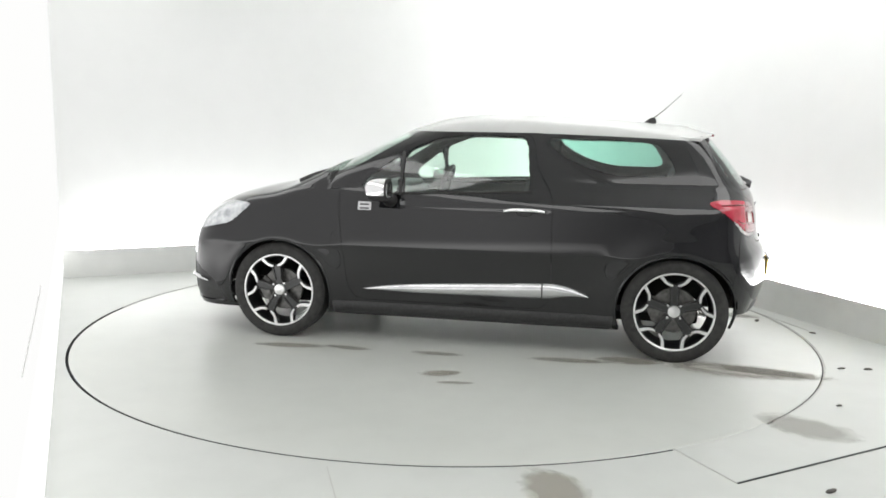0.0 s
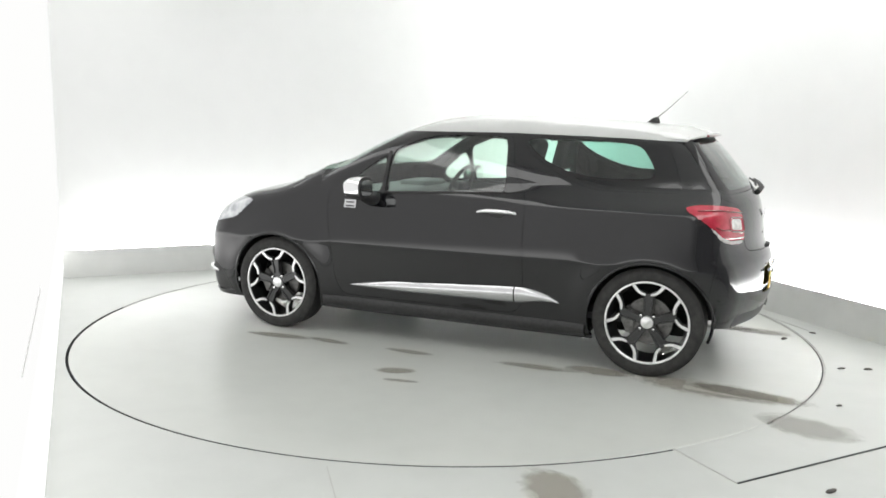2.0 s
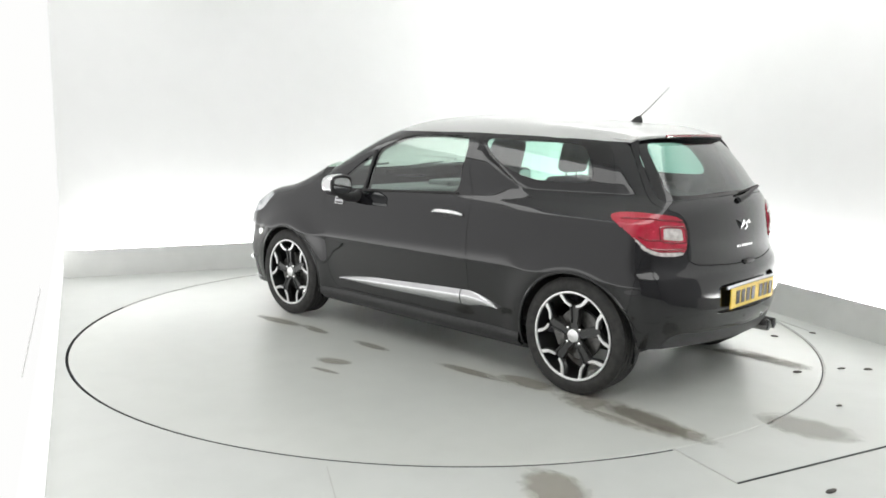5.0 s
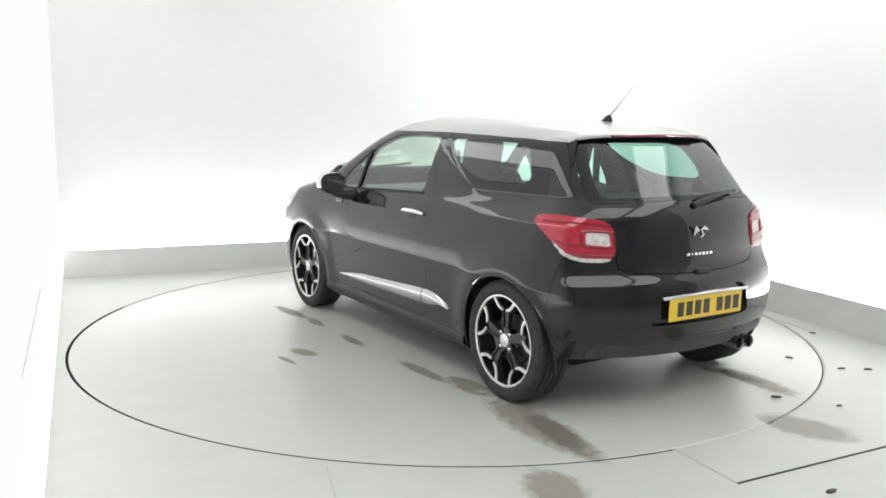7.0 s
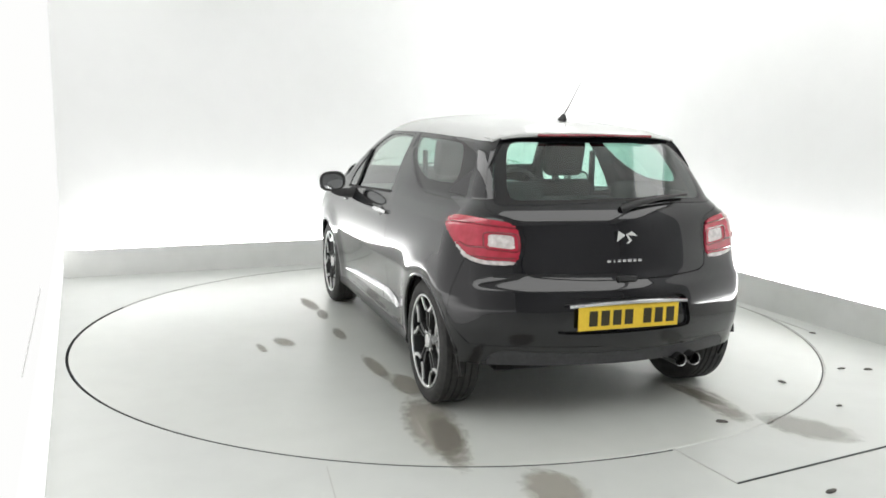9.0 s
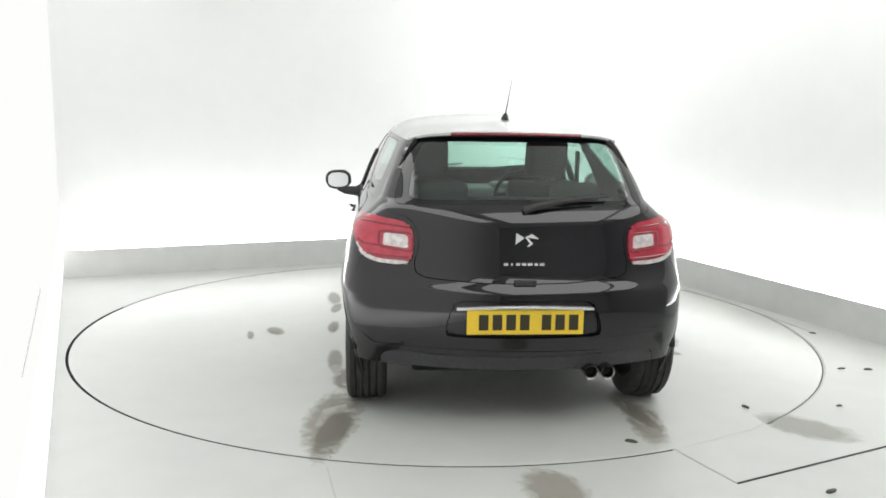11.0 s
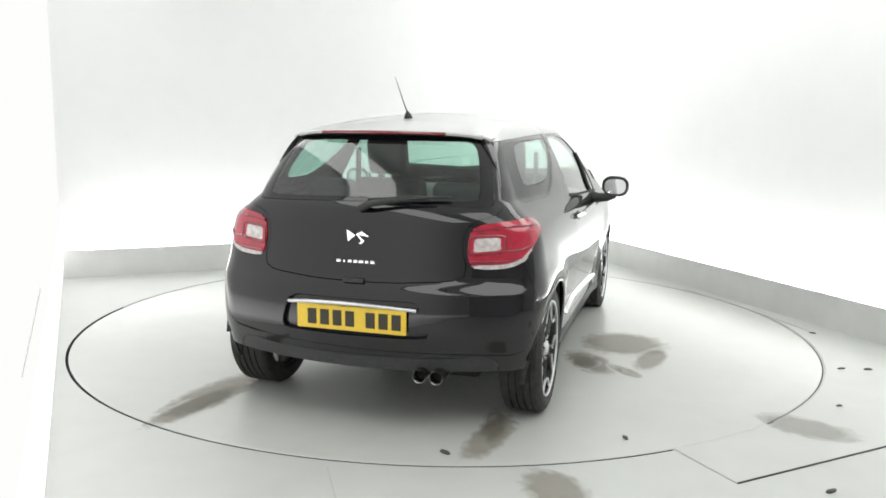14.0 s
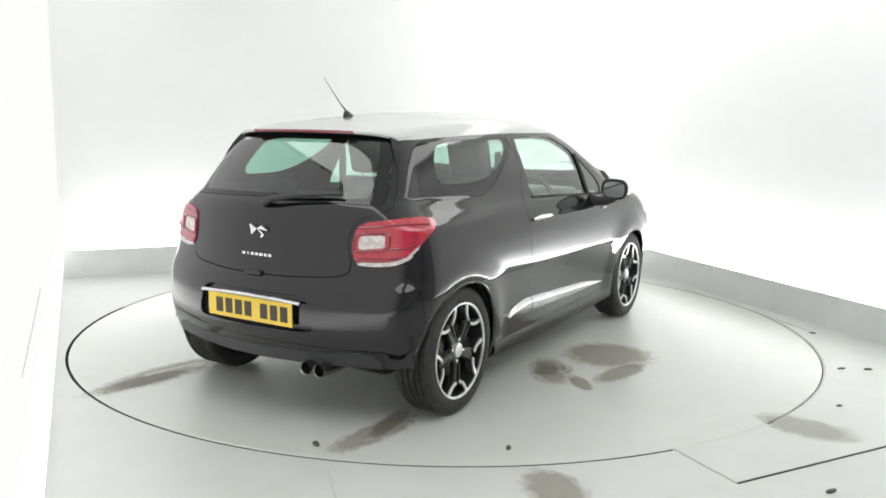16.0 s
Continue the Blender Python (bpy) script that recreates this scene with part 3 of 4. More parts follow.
def unroll():
    rows = np.linspace(0.17, 1.335, 160)
    turn = np.concatenate([np.linspace(-math.pi / 2, 0, 146)[:-1], np.zeros(290), np.linspace(0, math.pi / 2, 90)[1:]])
    along = np.concatenate([np.zeros(145), np.linspace(0, 1, 290), np.ones(89)])
    z = np.repeat(rows[:, None], len(turn), 1)
    a, b = AFT(z), FORE(z)
    q = a + (b - a) * along[None, :] + turn[None, :] * FAN
    done = np.zeros(q.shape, bool)
    done[:, 0] = done[:, -1] = done[0] = done[-1] = True
    first = ("tail_lamp", "tailgate", "rear_glass", "window", "door")
    for _, poly in sorted(PANELS, key=lambda p: first.index(p[0]) if p[0] in first else 9):
        snap(q, z, poly, done, 0.0046)
    return q, z


def slope(p):
    """The outward normal of the body's form at the places p."""
    e = 0.002
    g = np.stack([solid(p[:, 0] + e, p[:, 1], p[:, 2]) - solid(p[:, 0] - e, p[:, 1], p[:, 2]),
                  solid(p[:, 0], p[:, 1] + e, p[:, 2]) - solid(p[:, 0], p[:, 1] - e, p[:, 2]),
                  solid(p[:, 0], p[:, 1], p[:, 2] + e) - solid(p[:, 0], p[:, 1], p[:, 2] - e)], -1)
    return g / np.maximum(np.linalg.norm(g, axis=1), 1e-9)[:, None]


def panel_bmesh(points, faces, both=True, gap=0.0, sink=0.0, thick=0.0):
    """Gathers grid faces into one panel, of one flank or of both, with shut gaps and turned-in edges."""
    bm = bmesh.new()
    used = np.unique(faces)
    index = np.full(len(points), -1)
    index[used] = np.arange(len(used))
    for s in ((1, -1) if both else (1,)):
        vs = [bm.verts.new((x, y * s, z)) for x, y, z in points[used].tolist()]
        for f in index[faces].tolist():
            bm.faces.new([vs[i] for i in (f if s > 0 else f[::-1])])
    bmesh.ops.remove_doubles(bm, verts=bm.verts[:], dist=0.0006)
    if both:
        bmesh.ops.remove_doubles(bm, verts=[v for v in bm.verts if abs(v.co.y) < 0.004], dist=0.003)
    bad = [f for f in bm.faces if f.calc_area() < 2e-7]
    bmesh.ops.delete(bm, geom=bad, context="FACES")
    bm.verts.index_update()
    co = np.array([v.co[:] for v in bm.verts])
    normal = slope(co)
    moves = []
    for v, n in zip(bm.verts, normal):
        n = Vector(n)
        step = n * -sink
        if gap and v.is_boundary:
            way = sum(((f.calc_center_median() - v.co) * f.calc_area() for f in v.link_faces), Vector())
            way -= n * way.dot(n)
            if way.length > 1e-9:
                step += way.normalized() * gap
        moves.append(step)
    for v, m in zip(bm.verts, moves):
        v.co += m
    if thick:
        deep = {}
        edges = [e for e in bm.edges if e.is_boundary]
        for e in edges:
            for v in e.verts:
                if v not in deep:
                    deep[v] = bm.verts.new(v.co - Vector(normal[v.index]) * thick)
        for e in edges:
            a, b = e.verts
            loop = e.link_loops[0]
            if loop.vert is a:
                a, b = b, a
            bm.faces.new((a, b, deep[b], deep[a]))
    return bm


def skin_part(name, bm, material, parent, label=""):
    me = bpy.data.meshes.new(name)
    bm.to_mesh(me)
    bm.free()
    me.materials.append(material)
    me.polygons.foreach_set("use_smooth", [True] * len(me.polygons))
    me.set_sharp_from_angle(angle=radians(50))
    ob = new(name, me)
    ob.parent = parent
    if label:
        ob["label"] = label
    return ob


def build_body(car):
    q, z = unroll()
    pts = skin(q, z, 1.0)
    nr, nc = q.shape
    pts = pts.reshape(-1, 3)
    pts[np.arange(nr) * nc, 1] = 0
    pts[np.arange(nr) * nc + nc - 1, 1] = 0
    i, j = np.meshgrid(np.arange(nr - 1), np.arange(nc - 1), indexing="ij")
    faces = np.stack([i * nc + j, (i + 1) * nc + j, (i + 1) * nc + j + 1, i * nc + j + 1], -1).reshape(-1, 4)
    cq, cz = q.ravel()[faces].mean(1), z.ravel()[faces].mean(1)
    kind = np.full(len(faces), "body", dtype="<U12")
    for name, poly in reversed(PANELS):
        kind[within(cq, cz, poly)] = name
    kind[(kind == "lamp_base") & ~within(cq, cz, TAIL_LAMP)] = "body"
    kind[(kind == "body") & within(cq, cz, BUMPER)] = "bumper"
    take = lambda name: faces[kind == name]
    body = skin_part("body", panel_bmesh(pts, take("body"), thick=0.02), PAINT, car, "glossy black painted body shell")
    skin_part("bumper", panel_bmesh(pts, take("bumper"), gap=0.0022, thick=0.02), PAINT, car, "glossy black rear bumper")
    skin_part("valance", panel_bmesh(pts, take("valance"), gap=0.001, thick=0.02), SATIN, car, "satin dark grey lower bumper insert")
    skin_part("plate_recess", panel_bmesh(pts, take("recess"), sink=0.02), PAINT, car, "recess for the number plate")
    gate = skin_part("tailgate", panel_bmesh(pts, take("tailgate"), gap=0.0022, thick=0.02), PAINT, car, "glossy black tailgate")
    skin_part("window_border", panel_bmesh(pts, take("rear_glass"), gap=0.001), FRIT, gate, "glossy black border of the rear window")
    skin_part("rear_window", panel_bmesh(pts, take("rear_view")), PRIVACY, gate, "green tinted rear window").visible_shadow = False
    skin_part("hood", panel_bmesh(pts, take("hood"), gap=0.002, thick=0.015), PAINT, car, "glossy black bonnet")
    skin_part("windscreen", panel_bmesh(pts, take("screen"), gap=0.001), TINT, car, "green tinted windscreen").visible_shadow = False
    skin_part("grille", panel_bmesh(pts, take("grille"), gap=0.001, sink=0.012, thick=0.01), BLACK_PLASTIC, car, "black plastic front grille")
    for s in (1, -1):
        p = pts * np.array([1, s, 1])
        flip = lambda name: take(name) if s > 0 else take(name)[:, ::-1]
        door = skin_part("door", panel_bmesh(p, flip("door"), both=False, gap=0.0024, thick=0.03), PAINT, car, "glossy black front door, shut")
        skin_part("window", panel_bmesh(p, flip("window"), both=False, sink=0.004), TINT, door, "green tinted side window").visible_shadow = False
        skin_part("quarter_light", panel_bmesh(p, flip("quarter"), both=False, sink=0.004), TINT, door, "small fixed green tinted pane").visible_shadow = False
        border = skin_part("rear_side_window", panel_bmesh(p, flip("rear_side"), both=False, gap=0.0015, thick=0.008), FRIT, car, "glossy black border of the rear side window")
        skin_part("pane", panel_bmesh(p, flip("rear_pane"), both=False), PRIVACY, border, "green tinted rear side pane").visible_shadow = False
        lamp = skin_part("tail_light", panel_bmesh(p, flip("tail_lamp"), both=False, gap=0.001, sink=-0.006, thick=0.02), RED_LENS, car, "red tail light lens")
        skin_part("reverse_lens", panel_bmesh(p, flip("reverse"), both=False, sink=-0.004, thick=0.015), CLEAR_LENS, lamp, "clear white reversing light lens")
        skin_part("lower_lens", panel_bmesh(p, flip("lamp_base"), both=False, gap=0.001, sink=-0.003, thick=0.015), CLEAR_LENS, lamp, "clear white strip under the tail light")
        # darker bands moulded into the lens
        for line in (((-1.47, 0.935), (-1.60, 0.938), (-1.79, 0.920)), ((-1.56, 0.855), (-1.60, 0.838), (-1.665, 0.835)), ((-1.62, 0.795), (-1.70, 0.788), (-1.805, 0.786))):
            t = np.linspace(0, 2, 13)
            ends = [on_skin(float(a), float(b), s, 0.0078)[0] for a, b in zip(np.interp(t, (0, 1, 2), [c[0] for c in line]), np.interp(t, (0, 1, 2), [c[1] for c in line]))]
            part("lens_band", tube(bmesh.new(), ends, 0.004, 6), DARK_RED, lamp, "darker red band in the lens")
        # darker ring round the reversing light
        mid = REVERSE.mean(0)
        loop = [mid + (c - mid) * 1.35 for c in REVERSE]
        pos = [Vector(v) + Vector((-0.006, 0.002 * s, 0)) for v in skin([c[0] for c in loop], [c[1] for c in loop], float(s))]
        part("light_ring", tube(bmesh.new(), pos + pos[:2], 0.0045, 6, False), DARK_RED, lamp, "darker red ring in the lens")
        skin_part("roof_rail", panel_bmesh(p, flip("roof_edge"), both=False, sink=-0.002), WHITE_PAINT, car, "white roof edge above the side windows")
        skin_part("front_intake", panel_bmesh(p, flip("intake"), both=False, sink=0.012, thick=0.01), BLACK_PLASTIC, car, "black plastic lower front corner")
        bm = tube(bmesh.new(), [on_skin(q, zz, s, 0.004)[0] for q, zz in ((1.74, 0.335), (1.82, 0.35), (1.92, 0.352), (2.02, 0.345))], [0.006, 0.013, 0.014, 0.009], 8)
        part("fog_trim", bm, CHROME, car, "silver trim blade in the front corner")
        skin_part("headlight", panel_bmesh(p, flip("headlamp"), both=False, gap=0.001, thick=0.02), HEAD_LENS, car, "clear headlight lens")
    # roof: closes the top ring, bowed
    top = pts.reshape(nr, nc, 3)[-1]
    loops = []
    steps = 16
    for k in range(steps + 1):
        f = (k / steps) ** 1.4
        x = top[:, 0] + (np.clip(top[:, 0], -1.1, 0.05) - top[:, 0]) * f
        y = top[:, 1] * (1 - f)
        lo, hi = np.full(nc, 1.2), np.full(nc, 1.6)
        for _ in range(24):
            m = (lo + hi) / 2
            ins = solid(x, y, m) < 0
            lo, hi = np.where(ins, m, lo), np.where(ins, hi, m)
        loops.append(np.stack([x, y, lo if k else top[:, 2]], -1))
    rp = np.concatenate(loops)
    i, j = np.meshgrid(np.arange(steps), np.arange(nc - 1), indexing="ij")
    rf = np.stack([i * nc + j, (i + 1) * nc + j, (i + 1) * nc + j + 1, i * nc + j + 1], -1).reshape(-1, 4)
    bm = panel_bmesh(rp, rf, gap=0.0)
    skin_part("roof", bm, WHITE_PAINT, car, "glossy white contrast roof")
    return body


def on_skin(q, z, side, out=0.0):
    """A place on the body and its outward normal."""
    e = 0.004
    got = skin(np.array([q, q + e, q]), np.array([z, z, z + e]), float(side))
    p = Vector(got[0])
    a, b = Vector(got[1]) - p, Vector(got[2]) - p
    n = b.cross(a) * side
    n.normalize()
    if n.dot(Vector((0, p.y, 0))) < 0 and abs(p.y) > 0.4:
        n = -n
    if abs(p.y) <= 0.4 and n.x * p.x < 0:
        n = -n
    return p + n * out, n


# ---- wheels ----
def wheel_meshes():
    """One wheel about its y axis, outer face at +y."""
    made = {}

    def keep(key, bm, mat):
        ob = part(key, bm, mat)
        made[key] = ob.data
        bpy.data.objects.remove(ob)
    bm = bmesh.new()
    prof = [(0.229, 0.083), (0.242, 0.0935), (0.258, 0.099), (0.28, 0.097), (0.296, 0.090), (0.304, 0.080)]
    y = 0.078
    for k in range(5):                                   # tread ribs with grooves between
        w = 0.0235
        prof += [(0.3075, y), (0.3078, y - w)]
        if k < 4:
            prof += [(0.300, y - w - 0.001), (0.300, y - w - 0.008)]
        y -= w + 0.009
    prof += [(0.304, -0.082), (0.296, -0.092), (0.28, -0.098), (0.255, -0.1), (0.235, -0.095), (0.224, -0.086), (0.222, 0.0)]
    lathe(bm, prof, 72, closed=True)
    keep("tyre", bm, RUBBER)
    bm = bmesh.new()
    lathe(bm, [(0.231, 0.086), (0.221, 0.082), (0.216, 0.04), (0.205, -0.05), (0.218, -0.086), (0.226, -0.086), (0.222, 0.0)], 64, closed=True)
    keep("wheel", bm, RIM_BLACK)
    bm = bmesh.new()
    lathe(bm, [(0.2345, 0.086), (0.2345, 0.0935), (0.2275, 0.094), (0.2235, 0.091), (0.2235, 0.084)], 72, closed=True)
    keep("rim_lip", bm, ALLOY)
    # one spoke: broad black blade with two ridges, forking near the rim
    bm = bmesh.new()
    c = lambda r, a: (r * math.sin(radians(a)), r * math.cos(radians(a)))
    plate(bm, [c(0.03, -50), c(0.047, -30), c(0.10, -15), c(0.150, -12), c(0.166, -9), c(0.166, 9), c(0.150, 12), c(0.10, 15), c(0.047, 30), c(0.03, 50)], 0.045, 0.066)
    for s in (-1, 1):
        plate(bm, [c(0.062, s * 20), c(0.100, s * 14), c(0.152, s * 11), c(0.156, s * 7.5), c(0.100, s * 9), c(0.065, s * 12)], 0.064, 0.075)
        plate(bm, [c(0.148, s * 12), c(0.152, s * 4), c(0.168, s * 4), c(0.177, s * 10), c(0.190, s * 15), c(0.228, s * 19), c(0.228, s * 26), c(0.186, s * 22), c(0.166, s * 17)], 0.045, 0.077)
    bmesh.ops.bevel(bm, geom=bm.edges[:], offset=0.0022, segments=1, affect="EDGES")
    keep("spoke", bm, RIM_BLACK)
    # bright machined cheeks of the fork: hooks that run in from the rim and bend towards each other
    bm = bmesh.new()
    for s in (-1, 1):
        plate(bm, [c(0.153, s * 5), c(0.164, s * 4.6), c(0.172, s * 11), c(0.184, s * 15.4), c(0.2255, s * 19.2), c(0.2255, s * 24.4), c(0.186, s * 20.6), c(0.168, s * 16.5), c(0.158, s * 11.5)], 0.073, 0.0845)
    bmesh.ops.bevel(bm, geom=bm.edges[:], offset=0.0012, segments=1, affect="EDGES")
    keep("spoke_cheek", bm, ALLOY)
    bm = bmesh.new()
    lathe(bm, [(0.0001, 0.083), (0.022, 0.082), (0.034, 0.079), (0.036, 0.066), (0.0001, 0.066)], 32)
    keep("hub_cap", bm, ALLOY)
    bm = bmesh.new()
    lathe(bm, [(0.0001, 0.079), (0.006, 0.078), (0.0085, 0.075), (0.0085, 0.066)], 12)
    keep("wheel_bolt", bm, CHROME)
    bm = bmesh.new()
    lathe(bm, [(0.05, 0.01), (0.05, 0.022), (0.132, 0.022), (0.136, 0.016), (0.132, 0.0), (0.05, 0.0)], 48, closed=True)
    keep("brake_disc", bm, STEEL)
    bm = bmesh.new()
    plate(bm, [c(0.085, 60), c(0.145, 55), c(0.155, 90), c(0.145, 125), c(0.085, 120)], -0.01, 0.04)
    bmesh.ops.bevel(bm, geom=bm.edges[:], offset=0.006, segments=2, affect="EDGES")
    keep("brake_caliper", bm, STEEL)
    return made


def build_wheels(car):
    me = wheel_meshes()
    for x, s, spin in ((1.232, 1, 8), (-1.232, 1, 0), (1.232, -1, 20), (-1.232, -1, 33)):
        w = new("wheel", me["wheel"])
        w.parent = car
        w["label"] = "black alloy wheel with bright machined edges"
        w.matrix_basis = pose(x, (0.716 if x > 0 else 0.704) * s, 0.308, 0, 0, 0 if s > 0 else 180)

        def sub(key, m=Matrix(), label=""):
            ob = new(key, me[key])
            ob.parent = w
            ob.matrix_basis = m
            if label:
                ob["label"] = label
        turn = Matrix.Rotation(radians(spin), 4, "Y")
        sub("tyre", Matrix(), "black rubber tyre with straight tread grooves")
        sub("rim_lip", Matrix(), "bright machined rim edge")
        sub("hub_cap", turn, "silver hub cap")
        sub("brake_disc")
        sub("brake_caliper")
        for k in range(5):
            r = turn @ Matrix.Rotation(radians(72 * k), 4, "Y")
            sub("spoke", r)
            sub("spoke_cheek", r, "bright machined fork edge")
        for k in range(4):
            r = turn @ Matrix.Rotation(radians(90 * k + 45), 4, "Y")
            sub("wheel_bolt", r @ pose(0.052, 0, 0))
        # dark liner of the wheel house
        bm = bmesh.new()
        rows = []
        for k in range(25):
            a = radians(6 + 168 * k / 24)
            rows.append([bm.verts.new((x + 0.36 * math.cos(a), yy * s, 0.30 + 0.36 * math.sin(a))) for yy in (0.775, 0.5)])
        for a, b in zip(rows, rows[1:]):
            bm.faces.new((a[0], b[0], b[1], a[1]))
        bm.faces.new([r[1] for r in rows])
        part("arch_liner", bm, DARK, car, "black wheel arch liner")


# ---- outer details ----
def build_details(car):
    # underside
    bm = bmesh.new()
    box(bm, 0.0, 0, 0.20, 1.75, 1.5, 0.07, 0.02)
    box(bm, 0.20, 0, 0.21, 3.2, 0.96, 0.08, 0.02)
    box(bm, -1.52, 0, 0.315, 0.24, 0.94, 0.07, 0.02)
    box(bm, -1.232, 0, 0.29, 0.09, 1.2, 0.07, 0.02)
    part("underbody", bm, DARK, car, "black underbody with rear axle beam")
    # spoiler: wing over the rear window
    def roof_at(x, y):
        lo, hi = 1.1, 1.6
        for _ in range(22):
            m = (lo + hi) / 2
            lo, hi = (m, hi) if solid(np.array(x), np.array(y), np.array(m)) < 0 else (lo, m)
        return lo
    bm, bu = bmesh.new(), bmesh.new()
    rows, under = [], []
    for k in range(41):
        y = -0.505 + 1.01 * k / 40
        e = abs(y) / 0.505
        tip = -1.475 + 0.36 * y * y + 0.03 * e ** 6
        drop = 0.012 * e ** 2 + 0.022 * e ** 8
        zt = 1.348 - drop
        root = -1.20
        rz = roof_at(root, y)
        sect = [(root, rz + 0.001), (-1.30, max(roof_at(-1.30, y) + 0.003, rz * 0.5 + zt * 0.5)), (tip + 0.05, zt + 0.006), (tip + 0.008, zt + 0.002), (tip, zt - 0.004), (tip + 0.004, zt - 0.014)]
        rows.append([bm.verts.new((a, y, b)) for a, b in sect])
        under.append([bu.verts.new((a, y, b)) for a, b in [(tip + 0.006, zt - 0.0142), (tip + 0.05, zt - 0.026), (tip + 0.09, zt - 0.034 + 0.02 * e ** 6), (tip + 0.15, zt - 0.028 + 0.02 * e ** 6)]])
    for grid, b in ((rows, bm), (under, bu)):
        for a, c in zip(grid, grid[1:]):
            for m in range(len(a) - 1):
                b.faces.new((a[m], a[m + 1], c[m + 1], c[m]))
        b.faces.new(grid[0])
        b.faces.new(grid[-1][::-1])
    wing = part("spoiler", bm, WHITE_PAINT, car, "white roof spoiler over the rear window")
    part("spoiler_underside", bu, BLACK_PLASTIC, wing, "black underside of the spoiler")
    bm = bmesh.new()
    tube(bm, [(-1.473 + 0.36 * y * y - 0.003, y, 1.339 - 0.012 * (y / 0.535) ** 2) for y in np.linspace(-0.31, 0.31, 25)], 0.0075, 8)
    part("high_brake_light", bm, DARK_RED, wing, "dark red high brake light strip")
    # black deflectors under the spoiler's ends, beside the rear window
    for s in (1, -1):
        bm = bmesh.new()
        rows = []
        for k in range(11):
            f = k / 10
            z, q, w = 1.312 - 0.13 * f, -1.452 - 0.07 * f, 0.075 * (1 - f) ** 0.8 + 0.004
            rows.append([bm.verts.new(on_skin(q - w * g, z, s, o)[0]) for g, o in ((0, 0.0), (0.1, 0.012 * (1 - f) + 0.003), (0.9, 0.02 * (1 - f) + 0.003), (1, 0.0))])
        for a, b in zip(rows, rows[1:]):
            for i in range(3):
                bm.faces.new((a[i], a[i + 1], b[i + 1], b[i]))
        bm.faces.new(rows[0])
        bm.faces.new(rows[-1][::-1])
        part("spoiler_ear", bm, FRIT, wing, "black deflector under the spoiler's end")
    # aerial
    bm = bmesh.new()
    rings = []
    for f, (w, l) in zip((0.0, 0.012, 0.03, 0.042), ((0.022, 0.042), (0.019, 0.038), (0.011, 0.026), (0.005, 0.01))):
        rings.append([bm.verts.new((-1.07 - f * 0.5 + l * math.cos(a), w * math.sin(a), 1.402 + f)) for a in np.linspace(0, 2 * math.pi, 20, endpoint=False)])
    for a, b in zip(rings, rings[1:]):
        for i in range(20):
            bm.faces.new((a[i], a[(i + 1) % 20], b[(i + 1) % 20], b[i]))
    bm.faces.new(rings[-1])
    aerial = part("aerial", bm, BLACK_PLASTIC, car, "black aerial foot on the roof")
    bm = tube(bmesh.new(), [(-1.088, 0, 1.435), (-1.15, 0, 1.485), (-1.272, 0, 1.602)], [0.004, 0.0026, 0.0011], 8)
    part("aerial_rod", bm, BLACK_PLASTIC, aerial, "thin black aerial rod leaning back")
    # number plate with bars in place of characters
    tilt = pose(-1.826, 0, 0.523, 0, -1, 0)
    bm = box(bmesh.new(), 0, 0, 0, 0.008, 0.52, 0.111, 0.002, tilt, 1)
    plate_ob = part("number_plate", bm, PLATE_YELLOW, car, "yellow reflective number plate")
    for i, y in enumerate((0.19, 0.128, 0.066, 0.004, -0.095, -0.157, -0.219)):
        bm = box(bmesh.new(), -0.005, y * 0.98, 0, 0.003, 0.042, 0.07, 0, tilt)
        part("plate_bar", bm, PLATE_BLACK, plate_ob, "black bar" if i == 0 else "")
    bm = bmesh.new()
    tube(bm, [(-1.838 + 0.15 * y * y, y, 0.592 - 0.01 * (y / 0.3) ** 2) for y in np.linspace(-0.305, 0.305, 15)], 0.0085, 8)
    part("plate_trim", bm, CHROME, car, "chrome strip above the number plate")
    # emblem on the tailgate: two bright angular strokes
    p, n = on_skin(-2.457, 0.873, 1, 0.002)
    frame_m = Matrix.Translation((p.x, 0, 0.875)) @ pose(0, 0, 0, 0, 0, 90) @ pose(0, 0, 0, -11, 0, 0) @ Matrix.Diagonal((0.78, 1.0, 0.85, 1.0))
    bm = bmesh.new()
    plate(bm, [(0.055, 0.045), (0.055, -0.018), (0.005, 0.018)][::-1], -0.0, 0.007, frame_m)
    plate(bm, [(-0.035, 0.04), (0.002, 0.022), (-0.028, -0.012), (0.004, -0.045), (-0.004, -0.05), (-0.046, -0.012), (-0.012, 0.02), (-0.075, 0.012), (-0.075, 0.016)][::-1], 0.0, 0.007, frame_m)
    part("emblem", bm, CHROME, car, "bright chrome emblem on the tailgate")
    bm = bmesh.new()
    for k in range(7):
        box(bm, p.x - 0.012, 0.084 - k * 0.027, 0.772, 0.004, (0.02, 0.007, 0.018, 0.018, 0.022, 0.016, 0.02)[k], 0.013, 0.001)
    part("badge_bar", bm, CHROME, car, "row of small chrome badge bars")
    # tailgate catch and crease shadow line
    bm = box(bmesh.new(), -1.79, 0, 0.692, 0.03, 0.1, 0.022, 0.006)
    part("tailgate_catch", bm, BLACK_PLASTIC, car, "black tailgate release")
    # rear wiper
    bm = bmesh.new()
    tube(bm, [(-1.715, -0.0, 1.005), (-1.735, -0.06, 1.03), (-1.705, -0.2, 1.052), (-1.672, -0.34, 1.062)], [0.018, 0.015, 0.01, 0.006], 10)
    wiper = part("rear_wiper", bm, BLACK_PLASTIC, car, "black rear wiper at rest")
